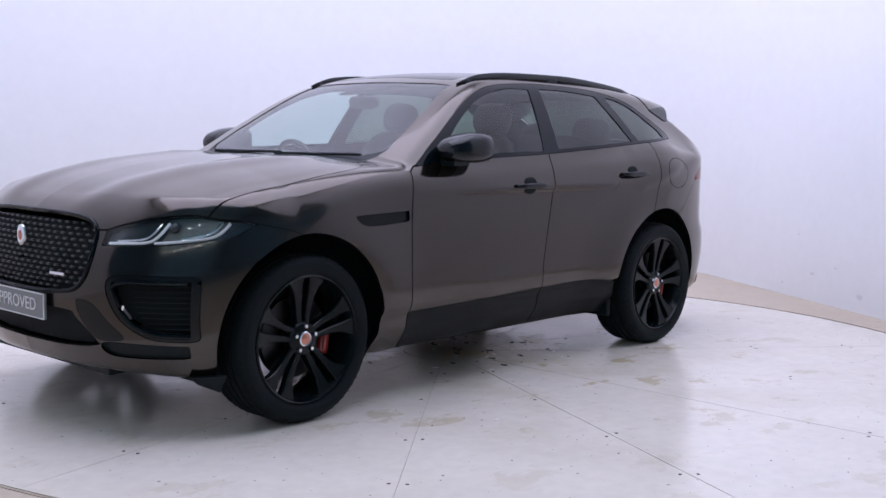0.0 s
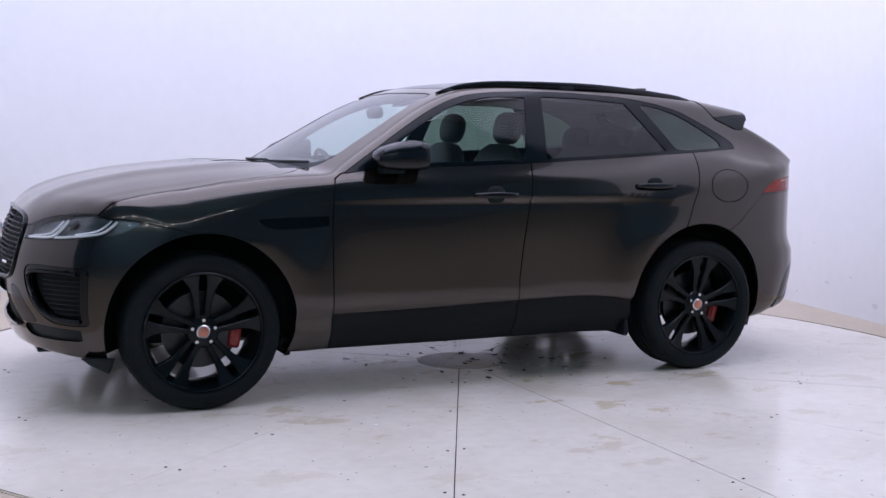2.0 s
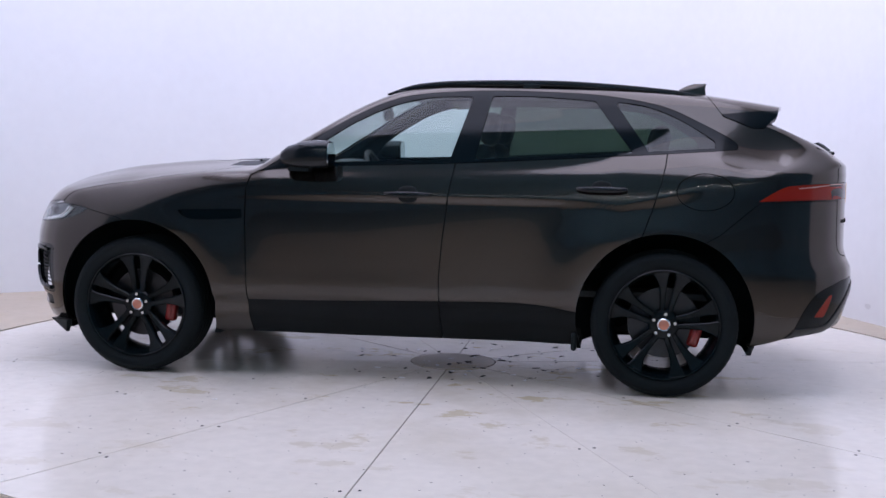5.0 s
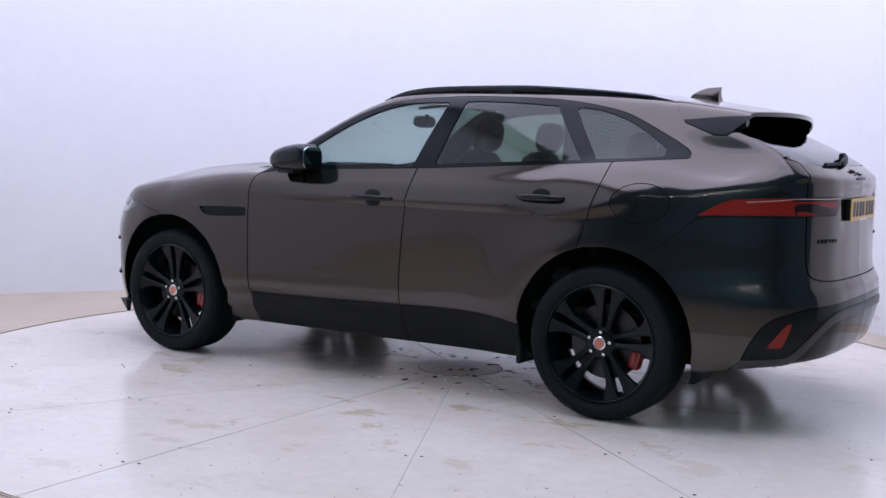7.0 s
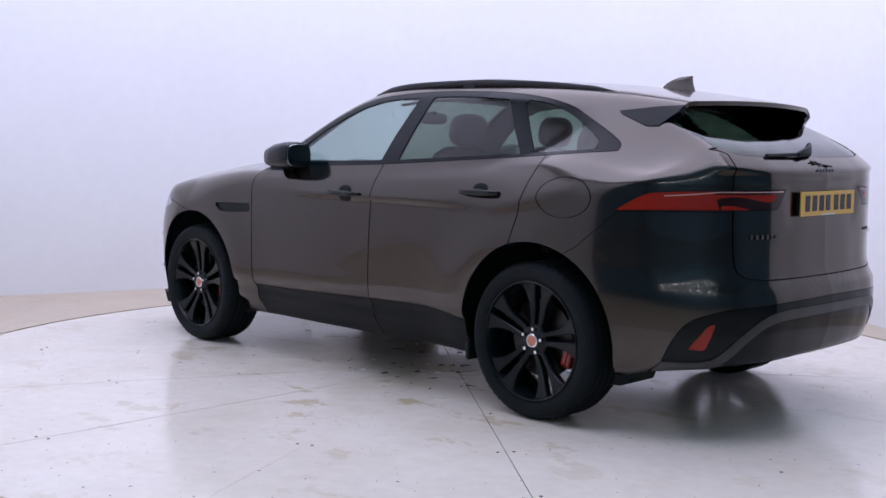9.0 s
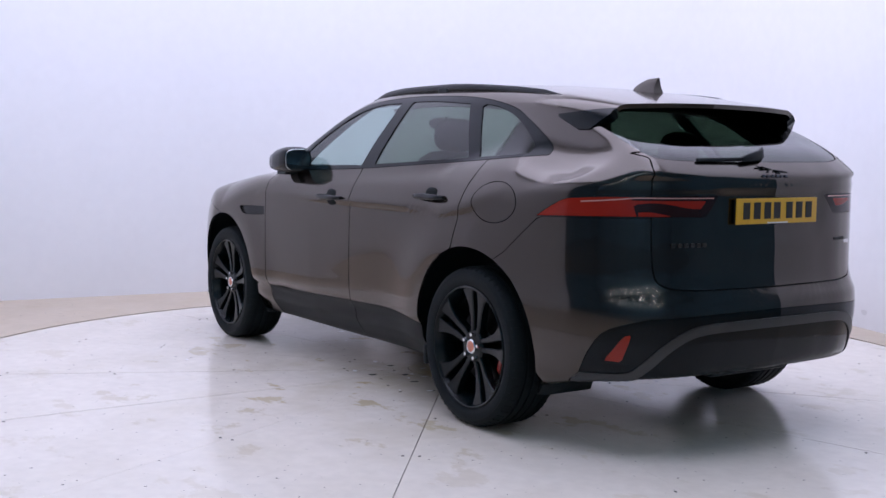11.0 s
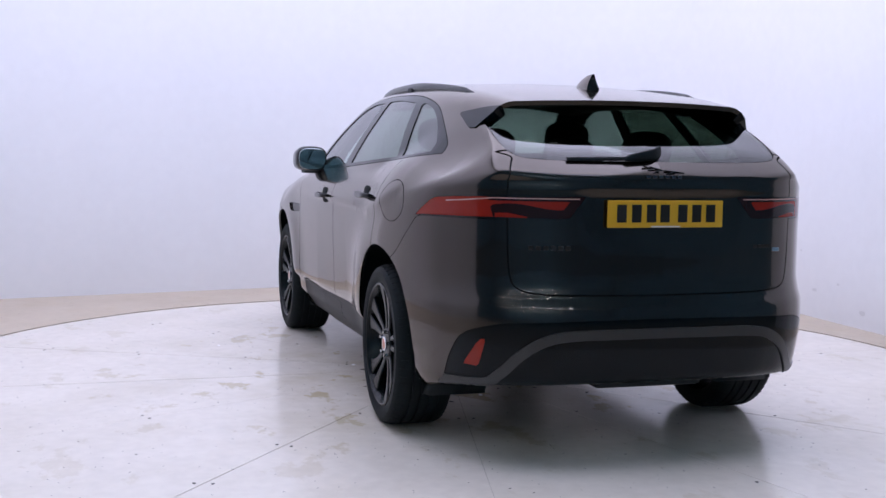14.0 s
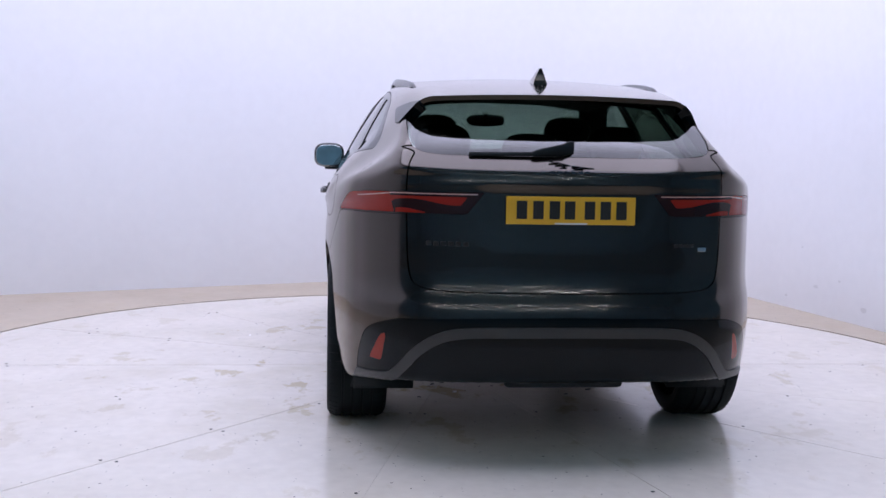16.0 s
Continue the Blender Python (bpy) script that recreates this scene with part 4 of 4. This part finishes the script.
# -- door mirrors --
def mirror_set(s):
    secs = []
    for k, (x, h, w, cz) in enumerate([(-0.595, 0.02, 0.05, 1.205), (-0.585, 0.07, 0.12, 1.205), (-0.55, 0.115, 0.165, 1.208), (-0.48, 0.148, 0.185, 1.215), (-0.40, 0.160, 0.19, 1.220), (-0.335, 0.152, 0.186, 1.222), (-0.325, 0.14, 0.175, 1.222)]):
        yc = -0.972 + 0.06 * (0.19 - w)
        secs.append([(x, yc + w / 2 * c, cz + h / 2 * q * (1.0 if q > 0 else 0.92)) for c, q in superloop(24, 3.0)])
    shell = loft(secs)
    glassy = loft([[(x, -0.972 + w / 2 * c, 1.222 + h / 2 * q) for c, q in superloop(24, 3.2)] for x, w, h in ((-0.324, 0.165, 0.13), (-0.321, 0.160, 0.125))])
    arm = loft([[(x, y, z + dz) for x, dz in ((-0.55, -0.022), (-0.44, -0.022), (-0.44, 0.016), (-0.55, 0.016))] for y, z in ((-0.90, 1.158), (-0.94, 1.153), (-1.0, 1.155))])
    pieces = [shell, arm, glassy]
    if s > 0:
        pieces = [flipped(b) for b in pieces]
    m = part("door_mirror", pieces[0], BLACK_M, car, "gloss black door mirror", True)
    part("mirror_arm", pieces[1], SATIN, m)
    part("mirror_glass", pieces[2], MIRROR, m)


mirror_set(-1)
mirror_set(1)

# -- door handles --
for hx, hz in ((0.092, 1.022), (1.102, 1.068)):
    for s in (-1, 1):
        y = on_body(hx, hz)
        secs = []
        for u in np.linspace(-1, 1, 13):
            x = hx + 0.13 * u
            yy = on_body(x, hz) - 0.030 * (1 - abs(u) ** 4) ** 0.5 - 0.004
            r = 0.0165 * (1 - 0.45 * u * u)
            secs.append([(x, yy + 0.010 * c, hz + r * q) for c, q in superloop(14, 2.6)])
        grip = loft(secs)
        cup = pillow(0.115, 0.03, 0.092, (hx + 0.0, y + 0.009, hz + 0.0), 2.2)
        pieces = [grip, cup] if s < 0 else [flipped(grip), flipped(cup)]
        g = part("door_handle", pieces[0], BLACK_M, car, "grey door handle", True)
        part("handle_cup", pieces[1], DARK, g, "", True)

# -- roof rails, antenna, spoiler --
rail_z = curve([(-0.10, 1.572), (0.0, 1.600), (0.15, 1.622), (0.4, 1.634), (0.75, 1.636), (1.1, 1.622), (1.45, 1.592), (1.64, 1.568)])
for s in (-1, 1):
    pts = [(x, s * (0.595 + 0.022 * math.sin(math.pi * (x + 0.1) / 1.74) - 0.03 * max(0, (x - 0.9) / 0.74)), float(rail_z(np.array(x))) - 0.017) for x in np.linspace(-0.10, 1.64, 40)]
    b = tube(pts, [0.0125 * min(1, 0.25 + k / 5, 0.25 + (39 - k) / 4) for k in range(40)], 10, 1.6)
    r = part("roof_rail", b, BLACK_M, car, "black roof rail", True)
    for x in (0.02, 0.72, 1.52):
        i = int((x + 0.10) / 1.74 * 39)
        part("rail_foot", box(0.09, 0.03, 0.05, (pts[i][0], pts[i][1], pts[i][2] - 0.025), 0.008), SATIN, r)
fin = loft([[(1.50 + 0.105 * k ** 2.6, -0.020 * (1 - k), 1.588 + 0.070 * k), (1.56 + 0.065 * k, -0.034 * (1 - 0.85 * k ** 1.5), 1.588 + 0.070 * k), (1.668 - 0.008 * math.sin(math.pi * k), -0.032 * (1 - 0.88 * k ** 1.3), 1.583 + 0.078 * k), (1.668 - 0.008 * math.sin(math.pi * k), 0.032 * (1 - 0.88 * k ** 1.3), 1.583 + 0.078 * k), (1.56 + 0.065 * k, 0.034 * (1 - 0.85 * k ** 1.5), 1.588 + 0.070 * k), (1.50 + 0.105 * k ** 2.6, 0.020 * (1 - k), 1.588 + 0.070 * k)] for k in (0.0, 0.15, 0.3, 0.45, 0.6, 0.75, 0.88, 0.97)])
part("roof_antenna", fin, PAINT, car, "shark fin antenna", True)


def spoiler():
    """The roof's own shape carried on past the rear window, with gloss fins below it."""
    nx, nr = 60, 110
    X = np.repeat(np.linspace(1.58, 2.10, nx)[:, None], nr, 1)
    phi = np.radians(np.linspace(0, 90, nr))[None, :].repeat(nx, 0)
    lo, hi = np.zeros_like(X), np.full_like(X, 1.2)
    for _ in range(22):
        m = (lo + hi) / 2
        inside = cabin(X, m * np.cos(phi), 1.36 + m * np.sin(phi)) < 0
        lo, hi = np.where(inside, m, lo), np.where(inside, hi, m)
    V = np.stack([X, -lo * np.cos(phi), 1.36 + lo * np.sin(phi)], -1)
    V[:, -1, 1] = 0
    i, j = np.meshgrid(np.arange(nx - 1), np.arange(nr - 1), indexing="ij")
    p, q, r, t = i * nr + j, i * nr + j + 1, (i + 1) * nr + j + 1, (i + 1) * nr + j
    F = np.concatenate([np.stack([p, r, q], -1).reshape(-1, 3), np.stack([p, t, r], -1).reshape(-1, 3)])
    V = V.reshape(-1, 3)
    seam = lambda v: np.minimum(1.635 + (1.562 - v[:, 2]) * 0.75, 1.79) - v[:, 0] + 0.0022
    V, F = cut(V, F, seam)[0]
    V, F = cut(V, F, lambda v: v[:, 0] - (2.075 - 0.075 * (np.abs(v[:, 1]) / 0.60) ** 2))[0]
    V, F = pushed(V, F, 0.003)
    edge = curve([(1.6, 1.466), (1.70, 1.466), (1.80, 1.474), (1.9, 1.484), (2.0, 1.488), (2.1, 1.490)])
    top, side = cut(V, F, lambda v: edge(v[:, 0]) - v[:, 2])
    W, G = mirrored(*top)
    sp = panel("spoiler", (W, G), PAINT, car, "grey roof spoiler over the rear window", 0.021)
    U, _ = pushed(W, G, -0.020)
    panel("spoiler_underside", (U, G[:, ::-1]), BLACK, sp, "gloss black underside", 0)
    fin = cut(*side, region([(1.68, 1.60), (2.06, 1.60), (2.02, 1.478), (1.965, 1.43), (1.93, 1.395), (1.87, 1.395), (1.70, 1.462)], "xz", smooth=False))[0]
    for vf in (fin, other_side(*fin)):
        panel("spoiler_fin", pushed(*vf, 0.002), BLACK, sp, "gloss black spoiler side fin", 0.05)


spoiler()

# -- rear wiper, emblems, plates --
wiper = part("rear_wiper", loft([[(tail_at(y, z) + d + 0.012 * c, y, z + h / 2 * q) for c, q in superloop(12, 3)] for k, (y, z, h, d) in enumerate([(-0.15, 1.272, 0.018, 0.02), (-0.13, 1.276, 0.030, 0.028), (-0.02, 1.290, 0.050, 0.034), (0.015, 1.300, 0.056, 0.03), (0.03, 1.303, 0.04, 0.02)])]), SATIN, car, "black rear wiper", True)
part("wiper_blade", tube([(tail_at(y, 1.268 + 0.0 * y, 0.012), y, 1.268 + 0.018 * (y + 0.4)) for y in np.linspace(-0.40, -0.12, 8)], 0.009, 6), SATIN, wiper)
part("emblem", join(*[box(0.008, l, 0.006, (tail_at(y, z, 0.004), y, z), 0.002, turn=Matrix.Rotation(r, 4, "X")) for y, z, l, r in ((-0.06, 1.238, 0.05, -0.3), (-0.02, 1.232, 0.08, -0.25), (0.05, 1.222, 0.09, -0.1), (0.03, 1.216, 0.05, 0.3), (-0.03, 1.222, 0.04, 0.5))]), BLACK, car, "black leaping emblem")
part("name_badge", join(*[box(0.006, 0.020, 0.014, (tail_at(-0.075 + 0.028 * k, 1.201, 0.003), -0.075 + 0.028 * k, 1.201), 0.002) for k in range(6)]), CHROME_DARK, car, "dark name bars")
part("model_badge", join(*[box(0.006, 0.022, 0.018, (tail_at(-0.56 + 0.029 * k, 0.912, 0.002), -0.56 + 0.029 * k, 0.912), 0.002) for k in range(6)]), INK, car, "black model name bars")
part("engine_badge", join(*[box(0.006, 0.018, 0.014, (tail_at(0.44 + 0.024 * k, 0.912, 0.002), 0.44 + 0.024 * k, 0.912), 0.002) for k in range(4)]), INK, car, "black engine name bars")
part("drive_badge", box(0.006, 0.04, 0.018, (tail_at(0.555, 0.895, 0.002), 0.555, 0.895), 0.002), CHROME, car, "chrome drive badge")
px = 2.424
plate = part("number_plate", box(0.006, 0.52, 0.111, (px, 0, 1.051), 0.002), YELLOW, car, "yellow number plate")
part("plate_holder", box(0.03, 0.50, 0.10, (px - 0.018, 0, 1.051), 0.004), SATIN, plate)
for k, y in enumerate((-0.198, -0.132, -0.066, -0.005, 0.075, 0.139, 0.203)):
    part("plate_bar", box(0.002, 0.042, 0.072, (px + 0.004, y, 1.053), 0.0005), INK, plate)
part("dealer_strip", box(0.002, 0.13, 0.006, (px + 0.004, 0.0, 0.9995)), PALE, plate)

# tail lamps: bright upper rims
for s in (-1, 1):
    for name, band, y0, y1, mat in (("lamp_rim", (1.1065, 1.1115), 0.37, 0.84, LAMP_PALE),):
        verts, faces = [], []
        n = 24
        for k in range(n + 1):
            y = -(y0 + (y1 - y0) * k / n)
            for z in band:
                z = z - 0.022 * max(0, (-y - 0.70) / 0.16)
                verts.append((tail_at(y, z, 0.0022), y * -s if s > 0 else y, z))
        for k in range(n):
            faces.append((2 * k, 2 * k + 1, 2 * k + 3, 2 * k + 2))
        if s > 0:
            verts = [(x, abs(y), z) for x, y, z in verts]
        part(name, mesh_of(name, verts, faces, mat, True), mat, car)

# -- the nose --
def inset(name, skin, depth, mat, label):
    return panel(name, mirrored(*pushed(*skin, -depth)), mat, car, label, 0)


inset("grille_back", grille_skin, 0.045, DARK, "black grille backing")
inset("lower_intake", intake_skin, 0.04, DARK, "black lower air intake")
twice("side_intake", pushed(*fog_skin, -0.05), DARK, car, "black side air intake", 0)
twice("bumper_slot", pushed(*slot_skin, -0.03), SATIN, car, "black bumper slot", 0)


def nose_tube(points, radius, lift=0.0, s=0):
    """A moulding along (y, z) points on the nose."""
    return tube([(nose_at(y, z, lift), y, z) for y, z in points], radius, 8)


half_frame = [(0.0, 0.926), (0.25, 0.925), (0.41, 0.911), (0.48, 0.880), (0.504, 0.82), (0.497, 0.73), (0.459, 0.651), (0.38, 0.610), (0.15, 0.596), (0.0, 0.596)]
line = smooth_outline(half_frame, False, 6)
ring = [(-y, z) for y, z in line] + [(y, z) for y, z in line[::-1][1:]]
grille = part("grille_frame", nose_tube(ring, 0.011), BLACK, car, "gloss black grille frame", True)
stud = box(0.012, 0.032, 0.009, (0, 0, 0), 0.003, 1)
stud_me = bpy.data.meshes.new("grille_stud")
stud.to_mesh(stud_me)
stud.free()
stud_me.materials.append(GREY_SATIN)
in_grille = region(half_frame[:-1] + [(-0.2, 0.596), (-0.2, 0.926)], "yz")
row = 0
for z in np.arange(0.618, 0.915, 0.0225):
    for y in np.arange(-0.49, 0.49, 0.052) + (0.026 if row % 2 else 0):
        if in_grille(np.array([[0, y, z]]))[0] < -0.016:
            o = part("grille_stud", stud_me, GREY_SATIN, grille)
            o.location = (nose_at(y, z, -0.016), y, z)
    row += 1
for s in (-1, 1):
    mesh_bars = []
    for z in np.arange(0.47, 0.66, 0.022):
        pts = [(nose_at(-y, z, -0.028), -y if s < 0 else y, z) for y in np.linspace(0.67 + max(0, (0.55 - z) * 0.7), 0.85, 8)]
        mesh_bars.append(tube(pts, 0.003, 5))
    part("intake_mesh", join(*mesh_bars), SATIN, car, "black honeycomb intake mesh")
    rim = [(0.64, 0.56), (0.615, 0.60), (0.61, 0.645), (0.67, 0.664), (0.77, 0.664), (0.855, 0.66)]
    part("intake_trim", tube([(nose_at(-y, z, 0.0), s * y, z) for y, z in smooth_outline(rim, False, 5)], 0.009, 8), BLACK, car, "", True)
    rim = [(0.64, 0.54), (0.68, 0.485), (0.75, 0.45), (0.855, 0.442)]
    part("intake_blade", tube([(nose_at(-y, z, 0.0), s * y, z) for y, z in smooth_outline(rim, False, 5)], 0.012, 8), BLACK, car, "", True)
badge = part("nose_badge", spun([(0.0, -0.004), (0.028, -0.003), (0.034, 0.0), (0.036, 0.006)], 32), CHROME, car, "round chrome badge", True)
badge.matrix_basis = Matrix.Translation((nose_at(0, 0.815, 0.004), 0, 0.815)) @ Matrix.Rotation(-math.pi / 2, 4, "Z") @ Matrix.Diagonal((1.0, 1, 1.35, 1))
core = part("badge_core", spun([(0.0, -0.0075), (0.014, -0.006), (0.017, -0.003)], 28), COPPER, badge)
part("grille_badge", box(0.008, 0.10, 0.014, (nose_at(-0.33, 0.675, 0.0), -0.31, 0.675), 0.003, turn=Matrix.Rotation(0.12, 4, "Z")), CHROME, grille, "slim silver badge")

fx = nose_at(0.0, 0.53, 0.008)
fplate = part("dealer_plate", box(0.012, 0.52, 0.111, (fx, 0, 0.528), 0.003), PLATE_GREY, car, "grey dealer plate with white lettering")
part("plate_border", join(*[box(0.004, w, h, (fx - 0.007, y, z)) for w, h, y, z in ((0.52, 0.005, 0, 0.581), (0.52, 0.005, 0, 0.475), (0.005, 0.111, 0.2575, 0.528), (0.005, 0.111, -0.2575, 0.528))]), PALE, fplate)


def lettering(name, text, size, m, mat, parent):
    cu = bpy.data.curves.new(name, "FONT")
    cu.body, cu.size, cu.align_x, cu.align_y, cu.extrude = text, size, "CENTER", "CENTER", 0.001
    tmp = new("tmp_text", cu)
    bpy.context.view_layer.update()
    me = bpy.data.meshes.new_from_object(tmp.evaluated_get(bpy.context.evaluated_depsgraph_get()))
    bpy.data.objects.remove(tmp)
    me.transform(m)
    me.materials.clear()
    me.materials.append(mat)
    part(name, me, mat, parent)


lettering("plate_lettering", "APPROVED", 0.078, Matrix.Translation((fx - 0.008, 0.0, 0.528)) @ Matrix.Rotation(-math.pi / 2, 4, "Z") @ Matrix.Rotation(math.pi / 2, 4, "X"), PALE, fplate)

# -- headlights --
for s in (-1, 1):
    vf = head_skin if s < 0 else other_side(*head_skin)
    bowl = panel("headlight", pushed(*vf, -0.03), SILVER, car, "slim headlight with two bright blades", 0)

    def guide(points, r, mat, name, lift):
        line = smooth_outline(points, False, 6)
        part(name, tube([(x, s * abs(on_body(x, z, lift)), z) for x, z in line], r, 6), mat, bowl, "", True)
    guide([(-2.18, 0.818), (-2.15, 0.820), (-2.10, 0.826), (-2.07, 0.845), (-2.02, 0.905)], 0.007, WHITE_LENS, "light_blade", -0.010)
    guide([(-2.08, 0.824), (-1.98, 0.836), (-1.90, 0.850), (-1.86, 0.872), (-1.825, 0.905)], 0.007, WHITE_LENS, "light_blade", -0.010)
    guide([(-2.16, 0.828), (-2.12, 0.834), (-2.085, 0.850), (-2.04, 0.902)], 0.005, CHROME, "light_trim", -0.014)
    guide([(-2.0, 0.842), (-1.92, 0.858), (-1.88, 0.880), (-1.85, 0.910)], 0.005, CHROME, "light_trim", -0.014)
    part("lens", pillow(0.05, 0.04, 0.045, (-2.00, s * (abs(on_body(-2.0, 0.885)) - 0.035), 0.885), 2.0), CHROME_DARK, bowl, "", True)
    cover = panel("headlight_cover", vf, GLASS_LAMP, bowl, "clear headlight cover", 0)
    cover.visible_shadow = False

# -- cabin --
part("cabin_floor", box(2.6, 1.5, 0.04, (0.45, 0, 0.50), 0.01), LEATHER, car)
part("dashboard", loft([[(x + dx, y, z) for x, z in ((-0.92, 0.75), (-0.92, 1.11), (-0.78, 1.135), (-0.55, 1.10), (-0.45, 1.04), (-0.48, 0.80))] for y, dx in ((-0.80, 0.06), (-0.4, 0.0), (0.0, -0.02), (0.4, 0.0), (0.80, 0.06))]), LEATHER, car, "black dashboard")
part("instrument_hood", pillow(0.22, 0.40, 0.10, (-0.55, 0.38, 1.13), 2.6), LEATHER, car, "", True)
wheel_ring = bmesh.new()
rings = []
for k in range(36):
    a = 2 * math.pi * k / 36
    rings.append([wheel_ring.verts.new(((0.180 + 0.016 * math.cos(b)) * math.cos(a), (0.180 + 0.016 * math.cos(b)) * math.sin(a), 0.016 * math.sin(b))) for b in [2 * math.pi * q / 8 for q in range(8)]])
for k in range(36):
    for q in range(8):
        wheel_ring.faces.new((rings[k][q], rings[(k + 1) % 36][q], rings[(k + 1) % 36][(q + 1) % 8], rings[k][(q + 1) % 8]))
wheel_ring = join(wheel_ring, box(0.34, 0.035, 0.02), box(0.12, 0.10, 0.04, (0, 0, 0), 0.015), box(0.035, 0.17, 0.02, (0, -0.09, 0)))
wheel_ring.transform(Matrix.Translation((-0.36, 0.38, 1.06)) @ Matrix.Rotation(radians(66), 4, "Y") @ Matrix.Rotation(math.pi / 2, 4, "Z"))
part("steering_wheel", wheel_ring, LEATHER, car, "black steering wheel", True)


def seat(x, y, width):
    lean = Matrix.Rotation(radians(16), 4, "Y")
    b = part("car_seat", pillow(0.52, width, 0.17, (x, y, 0.66), 3.4), LEATHER, car, "black leather seat", True)
    part("backrest", pillow(0.16, width, 0.66, (x + 0.36, y, 0.97), 3.2, lean), LEATHER, b, "", True)
    return b


def headrest(parent, x, y, z=1.36):
    part("headrest", pillow(0.11, 0.27, 0.19, (x, y, z), 2.7, Matrix.Rotation(radians(10), 4, "Y")), LEATHER, parent, "", True)


for y in (-0.38, 0.38):
    headrest(seat(-0.02, y, 0.52), 0.46, y, 1.375)
bench = seat(0.92, 0.0, 1.30)
for y in (-0.42, 0.0, 0.42):
    headrest(bench, 1.40, y, 1.31 if y else 1.27)
part("parcel_shelf", box(0.55, 1.2, 0.02, (1.75, 0, 1.12), 0.006), LEATHER, car)
part("door_card", box(1.0, 0.05, 0.62, (-0.25, -0.87, 0.80), 0.02), LEATHER, car)
part("door_card", box(1.0, 0.05, 0.62, (-0.25, 0.87, 0.80), 0.02), LEATHER, car)
part("rear_view_mirror", join(pillow(0.035, 0.24, 0.075, (-0.22, 0.0, 1.455), 3.0), tube([(-0.20, 0, 1.50), (-0.22, 0, 1.46)], 0.012)), SATIN, car, "", True)
part("headlining", loft([[(x, y, float(roof_line(np.array(x))) - 0.06 - 0.05 * (y / 0.6) ** 2 - dz) for y, dz in [(-0.58, 0), (-0.3, 0), (0, 0), (0.3, 0), (0.58, 0), (0.58, 0.015), (0.3, 0.015), (0, 0.015), (-0.3, 0.015), (-0.58, 0.015)]] for x in np.linspace(0.12, 1.55, 9)]), LEATHER, car)
# front wipers
for s, y0, y1 in ((1, 0.55, -0.10), (1, -0.05, -0.62)):
    part("windscreen_wiper", tube([(x, y, z) for y, x, z in [(y0 + (y1 - y0) * k / 8, *(lambda yy: (-0.90 + 0.20 * yy * yy, 1.172 + 0.001 * k))(y0 + (y1 - y0) * k / 8)) for k in range(9)]], 0.008, 6), SATIN, car, "black windscreen wiper")


def motions():
    walk(turntable_thing, [(t, pose(0, 0, 0, 0, 0, a)) for t, a in TURN])
    walk(car, [(t, pose(0, 0, 0, 0, 0, a) @ pose(*CAR_AT)) for t, a in TURN])


motions()
